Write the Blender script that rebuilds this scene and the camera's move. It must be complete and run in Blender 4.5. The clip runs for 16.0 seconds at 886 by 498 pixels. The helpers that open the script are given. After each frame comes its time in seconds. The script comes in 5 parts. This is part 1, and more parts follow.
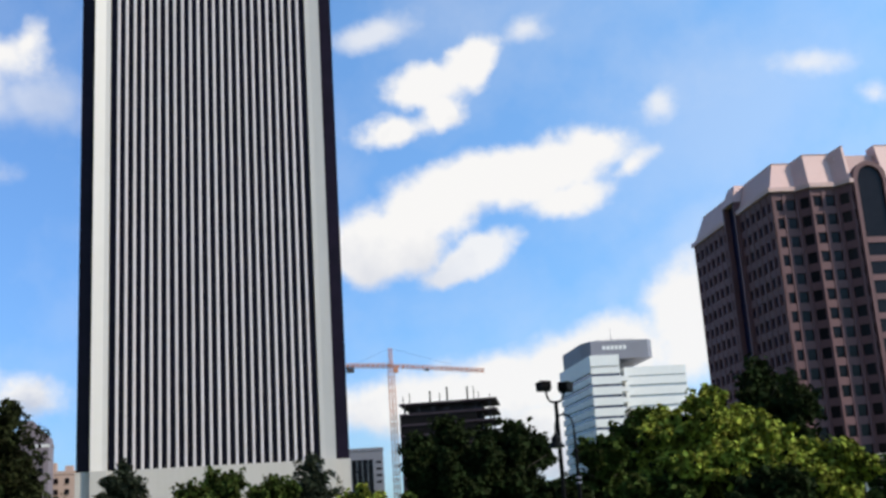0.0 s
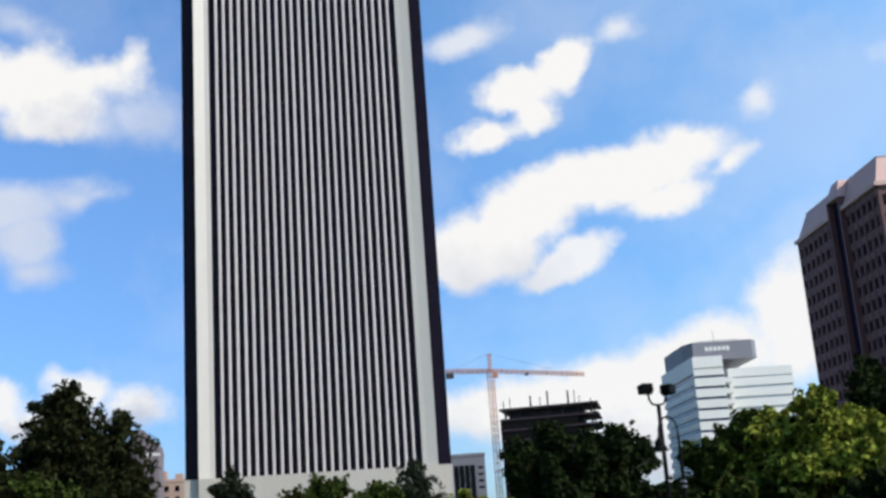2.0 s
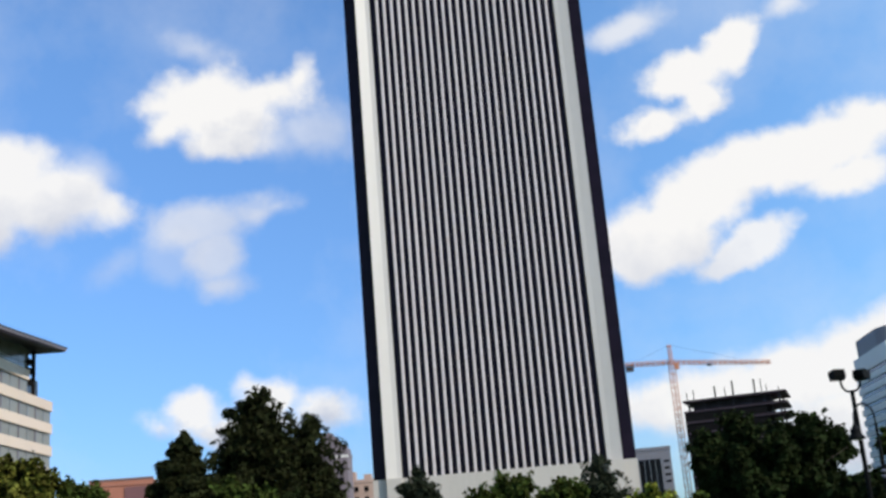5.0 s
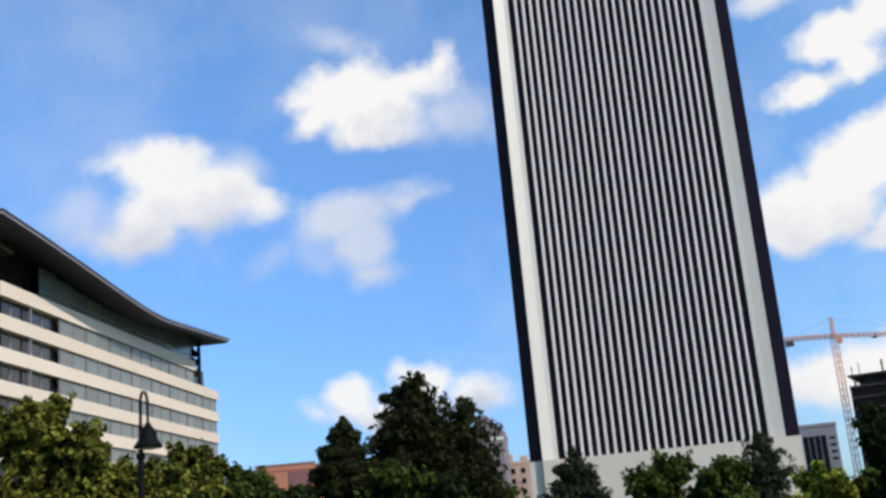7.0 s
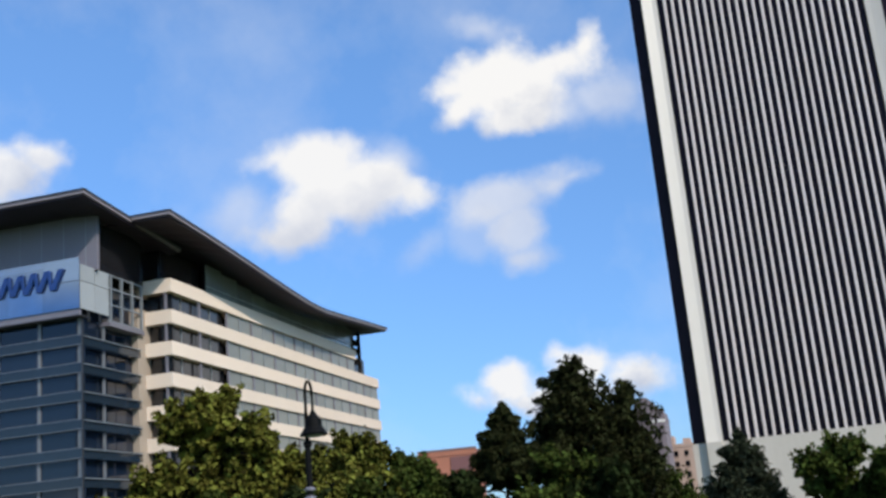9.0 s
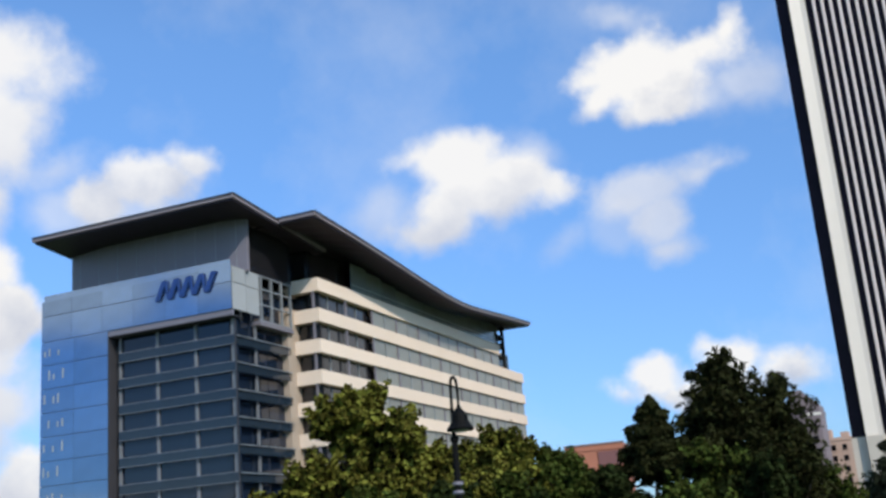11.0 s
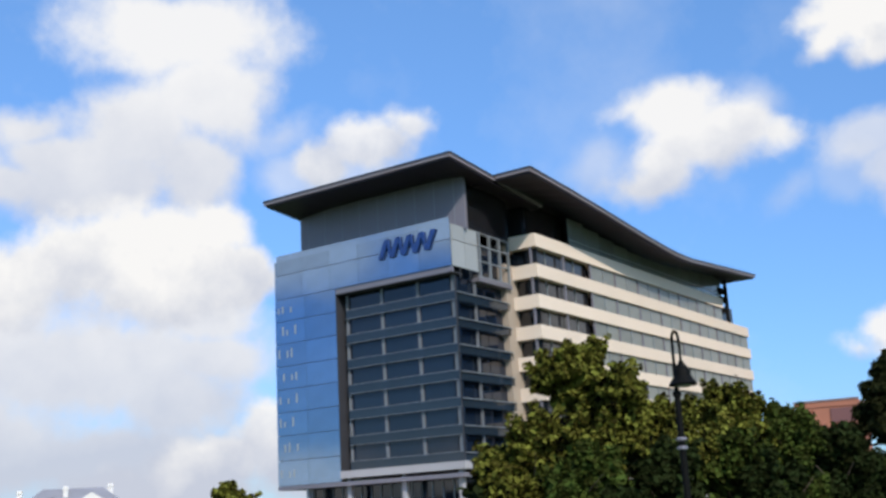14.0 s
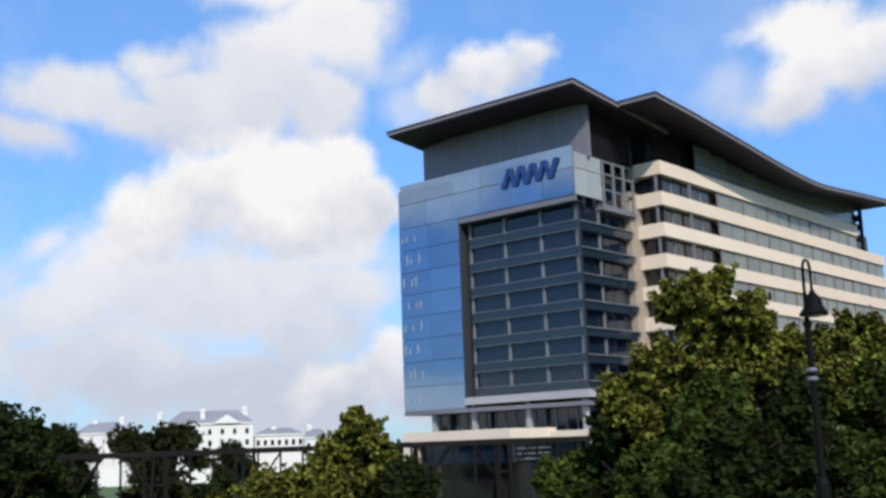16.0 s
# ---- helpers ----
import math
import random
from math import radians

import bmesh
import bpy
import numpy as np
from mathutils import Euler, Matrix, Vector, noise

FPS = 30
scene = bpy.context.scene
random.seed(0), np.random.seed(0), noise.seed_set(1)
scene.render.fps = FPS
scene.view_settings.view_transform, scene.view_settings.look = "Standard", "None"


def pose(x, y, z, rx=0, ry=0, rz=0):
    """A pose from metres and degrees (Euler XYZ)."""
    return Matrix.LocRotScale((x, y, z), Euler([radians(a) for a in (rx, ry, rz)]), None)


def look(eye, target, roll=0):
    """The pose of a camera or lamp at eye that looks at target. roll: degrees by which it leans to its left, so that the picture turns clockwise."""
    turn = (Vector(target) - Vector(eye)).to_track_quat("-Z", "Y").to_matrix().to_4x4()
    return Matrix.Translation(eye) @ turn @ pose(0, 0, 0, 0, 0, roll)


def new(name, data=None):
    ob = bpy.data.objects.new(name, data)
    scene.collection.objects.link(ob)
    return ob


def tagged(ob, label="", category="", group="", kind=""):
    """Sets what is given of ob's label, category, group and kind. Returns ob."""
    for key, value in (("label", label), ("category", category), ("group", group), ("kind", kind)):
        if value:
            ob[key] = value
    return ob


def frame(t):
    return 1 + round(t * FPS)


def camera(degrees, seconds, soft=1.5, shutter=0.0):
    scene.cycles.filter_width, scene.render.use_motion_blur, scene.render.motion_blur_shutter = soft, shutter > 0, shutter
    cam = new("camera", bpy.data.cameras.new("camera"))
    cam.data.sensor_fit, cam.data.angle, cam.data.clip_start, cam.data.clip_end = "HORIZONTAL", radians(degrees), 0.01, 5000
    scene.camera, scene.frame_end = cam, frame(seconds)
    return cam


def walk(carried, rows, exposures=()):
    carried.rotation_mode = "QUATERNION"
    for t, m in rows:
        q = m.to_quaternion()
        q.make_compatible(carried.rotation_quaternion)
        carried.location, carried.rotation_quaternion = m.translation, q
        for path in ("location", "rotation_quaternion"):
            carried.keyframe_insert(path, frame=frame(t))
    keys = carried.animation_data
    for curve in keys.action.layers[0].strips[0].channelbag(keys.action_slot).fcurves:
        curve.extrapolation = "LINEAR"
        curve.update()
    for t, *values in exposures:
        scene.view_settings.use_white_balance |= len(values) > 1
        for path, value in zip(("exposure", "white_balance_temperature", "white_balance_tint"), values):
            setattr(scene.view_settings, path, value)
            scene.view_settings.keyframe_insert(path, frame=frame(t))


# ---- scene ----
cam = camera(43.81, 16.0, soft=2.9)
EYE = (0.0, 0.0, 1.7)
# seconds, yaw, pitch, roll: the camera stands on one spot and pans
PATH = [
    (0, 0.00, 13.99, 3.70), (0.5, 1.31, 14.11, 3.76), (1, 2.60, 14.25, 3.78), (1.5, 3.92, 14.42, 3.86),
    (2, 5.23, 14.60, 3.92), (2.5, 6.60, 14.79, 4.01), (3, 8.00, 14.96, 4.11), (3.5, 9.48, 15.09, 4.22),
    (6, 18.61, 15.04, 4.85), (6.5, 20.65, 14.98, 4.89), (7, 22.70, 14.90, 4.96), (7.5, 24.77, 14.84, 5.01),
    (8, 26.79, 14.79, 5.01), (8.5, 28.91, 14.80, 5.05), (9, 30.94, 14.84, 5.08), (11.5, 40.27, 15.23, 4.39),
    (12, 42.13, 15.17, 4.17), (12.5, 44.04, 15.00, 3.95), (13, 45.91, 14.68, 3.66), (13.5, 47.82, 14.18, 3.37),
    (14, 49.68, 13.64, 3.09), (14.5, 51.43, 12.92, 2.80), (15, 53.07, 12.10, 2.55), (15.5, 54.62, 11.19, 2.33),
    (16, 55.99, 10.24, 2.10)]
walk(cam, [(t, pose(*EYE, 90 + p, r, y)) for t, y, p, r in PATH])

# ---- light ----
SUN_AZ, SUN_EL = -112.0, 37.0
SKY = 0.10
scene.view_settings.exposure = -0.07


def way(az, tan=0.0):
    """Unit step over the ground towards az (degrees, left of +y), with its rise."""
    return Vector((-math.sin(radians(az)), math.cos(radians(az)), tan))


sun = bpy.data.lights.new("sun", "SUN")
sun.energy, sun.angle, sun.color = 5.0, radians(0.55), (1.0, 0.92, 0.80)
sun_ob = new("sun", sun)
sun_ob.matrix_world = look(way(SUN_AZ, math.tan(radians(SUN_EL))) * 100, (0, 0, 0))

world = bpy.data.worlds.new("sky")
scene.world = world
world.cycles.sampling_method = "MANUAL"
world.cycles.sample_map_resolution = 512
world.use_nodes = True
wt = world.node_tree
wt.nodes.clear()


def wnode(kind, **sockets):
    n = wt.nodes.new(kind)
    for key, value in sockets.items():
        n.inputs[int(key[1:])].default_value = value
    return n


def wmath(op, a, b=None, clamp=False):
    n = wt.nodes.new("ShaderNodeMath")
    n.operation, n.use_clamp = op, clamp
    for i, v in enumerate((a, b)):
        if v is None:
            continue
        if isinstance(v, (int, float)):
            n.inputs[i].default_value = v
        else:
            wt.links.new(v, n.inputs[i])
    return n.outputs[0]


sky = wt.nodes.new("ShaderNodeTexSky")
sky.sky_type, sky.sun_disc = "NISHITA", False
sky.sun_elevation, sky.sun_rotation = radians(SUN_EL), radians(-SUN_AZ)
sky.altitude, sky.air_density, sky.dust_density, sky.ozone_density = 50, 1.0, 0.4, 3.0
coord = wt.nodes.new("ShaderNodeTexCoord")
axes = wt.nodes.new("ShaderNodeSeparateXYZ")
wt.links.new(coord.outputs["Generated"], axes.inputs[0])
azim = wmath("MULTIPLY", wmath("ARCTAN2", wmath("MULTIPLY", axes.outputs[0], -1.0), axes.outputs[1]), 57.2958)
elev = wmath("MULTIPLY", wmath("ARCSINE", axes.outputs[2]), 57.2958)
plane = wt.nodes.new("ShaderNodeCombineXYZ")
wt.links.new(azim, plane.inputs[0])
wt.links.new(elev, plane.inputs[1])


def wnoise(scale, detail, rough=0.55):
    n = wt.nodes.new("ShaderNodeTexNoise")
    n.inputs["Scale"].default_value, n.inputs["Detail"].default_value, n.inputs["Roughness"].default_value = scale, detail, rough
    wt.links.new(coord.outputs["Generated"], n.inputs["Vector"])
    return n


def vmath(op, a, b=None):
    n = wt.nodes.new("ShaderNodeVectorMath")
    n.operation = op
    for i, v in enumerate((a, b)):
        if isinstance(v, tuple):
            n.inputs[i].default_value = v
        elif v is not None:
            wt.links.new(v, n.inputs[i])
    return n


drift = vmath("MULTIPLY", vmath("SUBTRACT", wnoise(14, 4, 0.55).outputs["Color"], (0.5, 0.5, 0.5)).outputs[0], (2.4, 1.8, 0.0))
warped = vmath("ADD", plane.outputs[0], drift.outputs[0]).outputs[0]
# ragged cloud edges, in degrees, at two scales
ragged = wmath("ADD", wmath("MULTIPLY", wmath("SUBTRACT", wnoise(24, 6, 0.55).outputs["Fac"], 0.46), 1.9),
               wmath("MULTIPLY", wmath("SUBTRACT", wnoise(90, 3, 0.5).outputs["Fac"], 0.5), 0.4))
lumps = wmath("SUBTRACT", wnoise(13, 6, 0.55).outputs["Fac"], 0.5)


def cloud(puffs, place):
    """Degrees inside the edge of a cloud made of ellipses: azimuth, elevation, half width, half height (degrees), lean."""
    top = None
    for az, el, wide, high, lean in puffs:
        m = wt.nodes.new("ShaderNodeMapping")
        m.vector_type = "TEXTURE"
        m.inputs["Location"].default_value = (az, el, 0)
        m.inputs["Rotation"].default_value = (0, 0, radians(lean))
        m.inputs["Scale"].default_value = (wide, high, 1)
        wt.links.new(place, m.inputs["Vector"])
        inside = wmath("MULTIPLY", wmath("SUBTRACT", 1.0, vmath("LENGTH", m.outputs[0], None).outputs["Value"]), min(wide * 1.4, high * 1.4, 2.2))
        if top is None:
            top = inside
        else:
            join = wt.nodes.new("ShaderNodeMath")
            join.operation = "SMOOTH_MAX"
            wt.links.new(top, join.inputs[0])
            wt.links.new(inside, join.inputs[1])
            join.inputs[2].default_value = 0.5
            top = join.outputs[0]
    return top


# far to near: density, width of the soft edge (degrees), elevations between which the cloud goes from shaded to bright, ellipses
CLOUDS = [
    (0.75, 1.1, -9, 0, [(2.2, 25.3, 2.48, 0.66, -10), (-13.3, 20.2, 1.06, 0.8, -16), (-21.0, 21.0, 1.39, 0.5, 11), (-24.1, 19.0, 0.66, 0.4, 11), (-6.7, 25.0, 1.01, 0.51, -3)]),
    (0.22, 2.4, -9, 0, [(-17, 19, 9, 4, -20), (-24, 14, 7, 4, 0), (-16, 14, 7, 2, -25)]),
    (1.0, 0.7, 16, 20, [(-3.4, 23.6, 2.01, 1.19, -32), (-0.3, 22.5, 2.52, 1.15, -1), (1.7, 20.2, 1.93, 0.81, -10), (-1.6, 21.3, 1.37, 1.04, 4)]),
    (1.0, 0.9, 9, 15, [(-4.7, 17.5, 6.21, 1.7, -9), (-9.0, 18.5, 1.87, 0.98, 6), (1.9, 14.7, 3.49, 2.11, -6), (-7.7, 16.2, 2.4, 0.82, -8), (-11.1, 17.6, 1.36, 0.49, -17), (3.4, 14.1, 1.81, 1.82, 3), (-0.6, 16.0, 3.2, 1.7, -12)]),
    (0.9, 0.7, 9, 14, [(-2.9, 13.7, 2.35, 1.18, -17), (-1.3, 12.6, 1.56, 0.6, -14)]),
    (0.97, 1.1, 1, 6, [(-13.9, 9.1, 2.95, 3.28, -14), (-8.6, 7.5, 6.01, 2.02, -11), (-3.2, 6.5, 4.96, 1.74, -4), (2.1, 6.0, 4.38, 1.59, 4), (-19.5, 7.6, 5.12, 3.61, 7), (-8, 4, 9, 2.4, 0)]),
    (0.5, 1.6, 18, 22, [(20.1, 21.7, 2.5, 1.2, 6), (26.3, 25.7, 1.25, 0.46, 22), (22.5, 21.3, 2.0, 1.0, 0)]),
    (1.0, 0.95, 19.6, 22.6, [(25.5, 23.0, 3.63, 1.77, -1), (28.0, 22.0, 1.6, 0.65, -29), (22.4, 23.6, 2.59, 0.9, 2), (20.6, 24.1, 0.62, 0.87, 24), (25.0, 21.3, 2.25, 1.04, 5)]),
    (0.45, 1.8, 14, 20, [(40.3, 17.2, 1.9, 1.3, -24), (31.9, 19.5, 1.6, 0.9, 27)]),
    (0.97, 1.2, 14.5, 19, [(35.7, 19.6, 2.76, 1.66, 1), (38.1, 20.1, 1.63, 0.73, -11), (33.7, 18.4, 2.71, 1.5, 10), (36.8, 16.9, 2.29, 1.71, -23), (31.3, 17.8, 1.4, 0.93, 3), (38.2, 15.8, 1.79, 0.91, 1), (35.2, 18.0, 2.8, 1.9, 0)]),
    (0.7, 1.3, 11, 20, [(26.7, 17.1, 2.7, 1.3, -3), (23.8, 17.6, 1.69, 0.5, -12), (22.6, 17.9, 0.92, 0.35, -2), (25.5, 15.3, 1.4, 1.53, 5), (25.3, 13.8, 1.21, 0.75, 5)]),
    (0.3, 1.4, 11, 20, [(31.1, 14.9, 1.4, 0.6, -31), (27.8, 15.4, 2.0, 1.6, 4)]),
    (0.95, 0.9, 5.5, 7.5, [(22.9, 7.9, 1.62, 1.22, 5), (20.1, 7.2, 1.87, 0.98, 6), (26.6, 7.5, 1.64, 0.98, 5), (28.5, 6.8, 0.58, 0.42, 5), (24.6, 6.6, 4.38, 0.75, 5)]),
    (0.5, 1.8, 14, 20, [(53.6, 17.5, 3.36, 1.4, 2), (57.2, 19.7, 1.67, 0.8, -11), (56.6, 17.7, 2.11, 1.4, 1)]),
    (0.92, 0.9, 16.5, 20, [(52.6, 19.3, 2.71, 1.22, -9), (50.3, 20.2, 1.3, 0.7, 2), (55.0, 18.3, 1.39, 1.28, -23)]),
    # the great cumulus, bank behind bank
    (0.95, 1.3, 13, 23, [(61.3, 21.8, 3.55, 2.64, 1), (64.8, 19.7, 3.95, 2.65, -14), (66.9, 16.9, 4.48, 1.7, -10), (71.3, 17.1, 4.31, 1.26, 8), (74.6, 18.0, 3.63, 1.7, 5), (62.9, 24.7, 6.22, 2.43, 0), (77.0, 15.9, 2.41, 1.09, 12), (62.1, 18.0, 2.6, 2.4, 0), (70.5, 19.6, 2.6, 0.9, -8), (68.0, 18.2, 4.0, 1.6, 0)]),
    (0.95, 1.5, 3, 14, [(67.5, 8.2, 8.74, 3.16, -3), (74.9, 7.5, 3.51, 2.07, -26), (75.9, 10.5, 1.49, 0.71, -38), (60.8, 8.4, 2.8, 1.7, 2), (63.0, 6.4, 4.0, 2.4, 0), (72.2, 9.4, 5.2, 2.4, -20), (61.2, 10.4, 2.6, 2.0, 0), (73.0, 4.6, 7.48, 2.79, 1), (66.1, 3.3, 9.52, 2.57, 2), (80.7, 5.9, 5.04, 3.99, 0)]),
    (1.0, 1.0, 9.6, 13.6, [(66.9, 13.5, 5.62, 2.43, -14), (63.1, 15.1, 1.95, 1.21, 0), (60.6, 15.2, 1.87, 1.28, 1), (59.7, 12.4, 1.74, 2.05, 1), (70.8, 12.0, 2.42, 1.96, -36), (63.4, 11.9, 4.46, 2.03, 1), (62.3, 13.4, 2.8, 1.8, 0)]),
    (0.95, 0.9, 1.5, 5.5, [(58.6, 5.0, 1.61, 1.28, -8), (60.7, 3.1, 3.49, 1.39, -6), (56.6, 2.7, 2.62, 1.74, 2), (63.6, 1.8, 5.77, 1.14, 2)]),
    # the sky behind the camera: unseen banks added for facade glass to mirror
    (0.9, 1.5, -9, 0, [(-60, 25, 9, 4, 5), (-95, 35, 14, 6, 0), (-150, 22, 12, 5, 0), (150, 34, 13, 4, 14), (110, 16, 12, 5, 0), (168, 36, 7, 3, 0), (175, 50, 15, 7, 0)]),
    (0.85, 1.5, -9, 0, [(152, 13.6, 6.5, 2.2, 0), (164, 15.2, 8, 1.7, 4), (152, 1.6, 7, 2.0, 3), (164, 2.0, 7, 2.0, 0), (172, 10.5, 5, 3, 0)]),
]
tint = wt.nodes.new("ShaderNodeMix")
tint.data_type, tint.blend_type = "RGBA", "MULTIPLY"
tint.inputs["Factor"].default_value = 1.0
haze = wt.nodes.new("ShaderNodeMix")
haze.data_type = "RGBA"
haze.inputs["A"].default_value, haze.inputs["B"].default_value = (0.62, 0.92, 1.42, 1), (1.42, 1.86, 2.25, 1)
rise = wt.nodes.new("ShaderNodeMapRange")
rise.inputs["From Min"].default_value, rise.inputs["From Max"].default_value = 0.0, 26.0
wt.links.new(elev, rise.inputs["Value"])
wt.links.new(rise.outputs[0], haze.inputs["Factor"])
wt.links.new(haze.outputs["Result"], tint.inputs["B"])
wt.links.new(sky.outputs[0], tint.inputs["A"])
# the sky pales towards the sun's side
side = wt.nodes.new("ShaderNodeMapRange")
side.inputs["From Min"].default_value, side.inputs["From Max"].default_value = -26.0, 14.0
wt.links.new(azim, side.inputs["Value"])
pale = wt.nodes.new("ShaderNodeMix")
pale.data_type = "RGBA"
pale.inputs["A"].default_value, pale.inputs["B"].default_value = (1.62, 1.58, 1.36, 1), (1.0, 1.0, 1.0, 1)
wt.links.new(side.outputs[0], pale.inputs["Factor"])
glare = vmath("MULTIPLY", tint.outputs["Result"], None)
wt.links.new(pale.outputs["Result"], glare.inputs[1])
# thin high veil over the blue
veil = wmath("MULTIPLY", wmath("SUBTRACT", wnoise(5, 6, 0.6).outputs["Fac"], 0.48, True), 0.9)


def lay(below, amount, colour):
    n = wt.nodes.new("ShaderNodeMix")
    n.data_type = "RGBA"
    wt.links.new(amount, n.inputs["Factor"])
    wt.links.new(below, n.inputs["A"])
    if isinstance(colour, tuple):
        n.inputs["B"].default_value = colour
    else:
        wt.links.new(colour, n.inputs["B"])
    return n.outputs["Result"]


seen = lay(glare.outputs[0], veil, (8.6, 8.9, 9.4, 1))
for density, soft, dim, bright, puffs in CLOUDS:
    # each bank waits for the one behind it, which keeps the node stack small
    after = vmath("MULTIPLY_ADD", seen, (1e-9, 1e-9, 1e-9))
    wt.links.new(warped, after.inputs[2])
    height = cloud(puffs, after.outputs[0])
    ramp = wt.nodes.new("ShaderNodeMapRange")
    ramp.interpolation_type = "SMOOTHSTEP"
    ramp.inputs["From Min"].default_value, ramp.inputs["From Max"].default_value = 0.12 - soft * 0.55, 0.12 + soft * 0.75
    ramp.inputs["To Max"].default_value = density
    wt.links.new(wmath("ADD", height, ragged), ramp.inputs["Value"])
    sunny = wt.nodes.new("ShaderNodeMapRange")
    sunny.inputs["From Min"].default_value, sunny.inputs["From Max"].default_value = dim, bright
    wt.links.new(wmath("ADD", elev, wmath("MULTIPLY", lumps, 11.0)), sunny.inputs["Value"])
    body = wt.nodes.new("ShaderNodeMix")
    body.data_type = "RGBA"
    body.inputs["A"].default_value, body.inputs["B"].default_value = (6.1, 6.5, 7.6, 1), (9.9, 9.8, 9.7, 1)
    wt.links.new(sunny.outputs[0], body.inputs["Factor"])
    seen = lay(seen, ramp.outputs[0], body.outputs["Result"])
back = wnode("ShaderNodeBackground")
back.inputs["Strength"].default_value = SKY
wt.links.new(seen, back.inputs["Color"])
wout = wt.nodes.new("ShaderNodeOutputWorld")
wt.links.new(back.outputs[0], wout.inputs[0])

# ---- materials ----


def mat(name, colour, rough=0.7, metal=0.0, vary=0.12, grain=0.8, fine=12.0, bump=0.0, spec=0.5, by="", streak=0.0):
    """A surface with large and fine variation; by: 'object' or 'island' adds a shift from piece to piece; streak: stains that run down."""
    m = bpy.data.materials.new(name)
    m.use_nodes = True
    nt = m.node_tree
    b = nt.nodes["Principled BSDF"]
    b.inputs["Roughness"].default_value, b.inputs["Metallic"].default_value = rough, metal
    b.inputs["Specular IOR Level"].default_value = spec
    tc = nt.nodes.new("ShaderNodeTexCoord")

    def mul(a, b2, op="MULTIPLY"):
        n = nt.nodes.new("ShaderNodeMath")
        n.operation = op
        for i, v in enumerate((a, b2)):
            if isinstance(v, (int, float)):
                n.inputs[i].default_value = v
            else:
                nt.links.new(v, n.inputs[i])
        return n.outputs[0]

    def noise_at(scale, stretch=(1, 1, 1)):
        mp = nt.nodes.new("ShaderNodeMapping")
        mp.inputs["Scale"].default_value = stretch
        nt.links.new(tc.outputs["Object"], mp.inputs[0])
        n = nt.nodes.new("ShaderNodeTexNoise")
        n.inputs["Scale"].default_value, n.inputs["Detail"].default_value = scale, 4
        nt.links.new(mp.outputs[0], n.inputs["Vector"])
        return n.outputs["Fac"]

    coarse, small = noise_at(grain), noise_at(fine)
    value = mul(mul(mul(coarse, 0.5, "SUBTRACT"), vary * 2.4), mul(mul(small, 0.5, "SUBTRACT"), vary * 1.4), "ADD")
    if streak:
        value = mul(value, mul(mul(noise_at(1.6, (1, 1, 0.06)), 0.5, "SUBTRACT"), streak * 2), "ADD")
    if by:
        src = nt.nodes.new("ShaderNodeObjectInfo").outputs["Random"] if by == "object" else nt.nodes.new("ShaderNodeNewGeometry").outputs["Random Per Island"]
        value = mul(value, mul(mul(src, 0.5, "SUBTRACT"), vary * 2.2), "ADD")
    hsv = nt.nodes.new("ShaderNodeHueSaturation")
    hsv.inputs["Color"].default_value = (*colour, 1)
    nt.links.new(mul(value, 1.0, "ADD"), hsv.inputs["Value"])
    if by == "island":
        nt.links.new(mul(mul(mul(src, 0.5, "SUBTRACT"), 0.05), 0.5, "ADD"), hsv.inputs["Hue"])
    nt.links.new(hsv.outputs[0], b.inputs["Base Color"])
    if bump:
        bp = nt.nodes.new("ShaderNodeBump")
        bp.inputs["Strength"].default_value, bp.inputs["Distance"].default_value = bump, 0.05
        nt.links.new(small, bp.inputs["Height"])
        nt.links.new(bp.outputs[0], b.inputs["Normal"])
    return m


def leaf_mat(name, colour, vary=0.4):
    m = mat(name, colour, 0.75, vary=vary, grain=0.6, fine=3.0, spec=0.03, by="island")
    nt = m.node_tree
    b = nt.nodes["Principled BSDF"]
    glow = nt.nodes.new("ShaderNodeBsdfTranslucent")
    nt.links.new(b.inputs["Base Color"].links[0].from_socket, glow.inputs[0])
    mix = nt.nodes.new("ShaderNodeMixShader")
    mix.inputs[0].default_value = 0.10
    nt.links.new(b.outputs[0], mix.inputs[1])
    nt.links.new(glow.outputs[0], mix.inputs[2])
    nt.links.new(mix.outputs[0], nt.nodes["Material Output"].inputs[0])
    return m


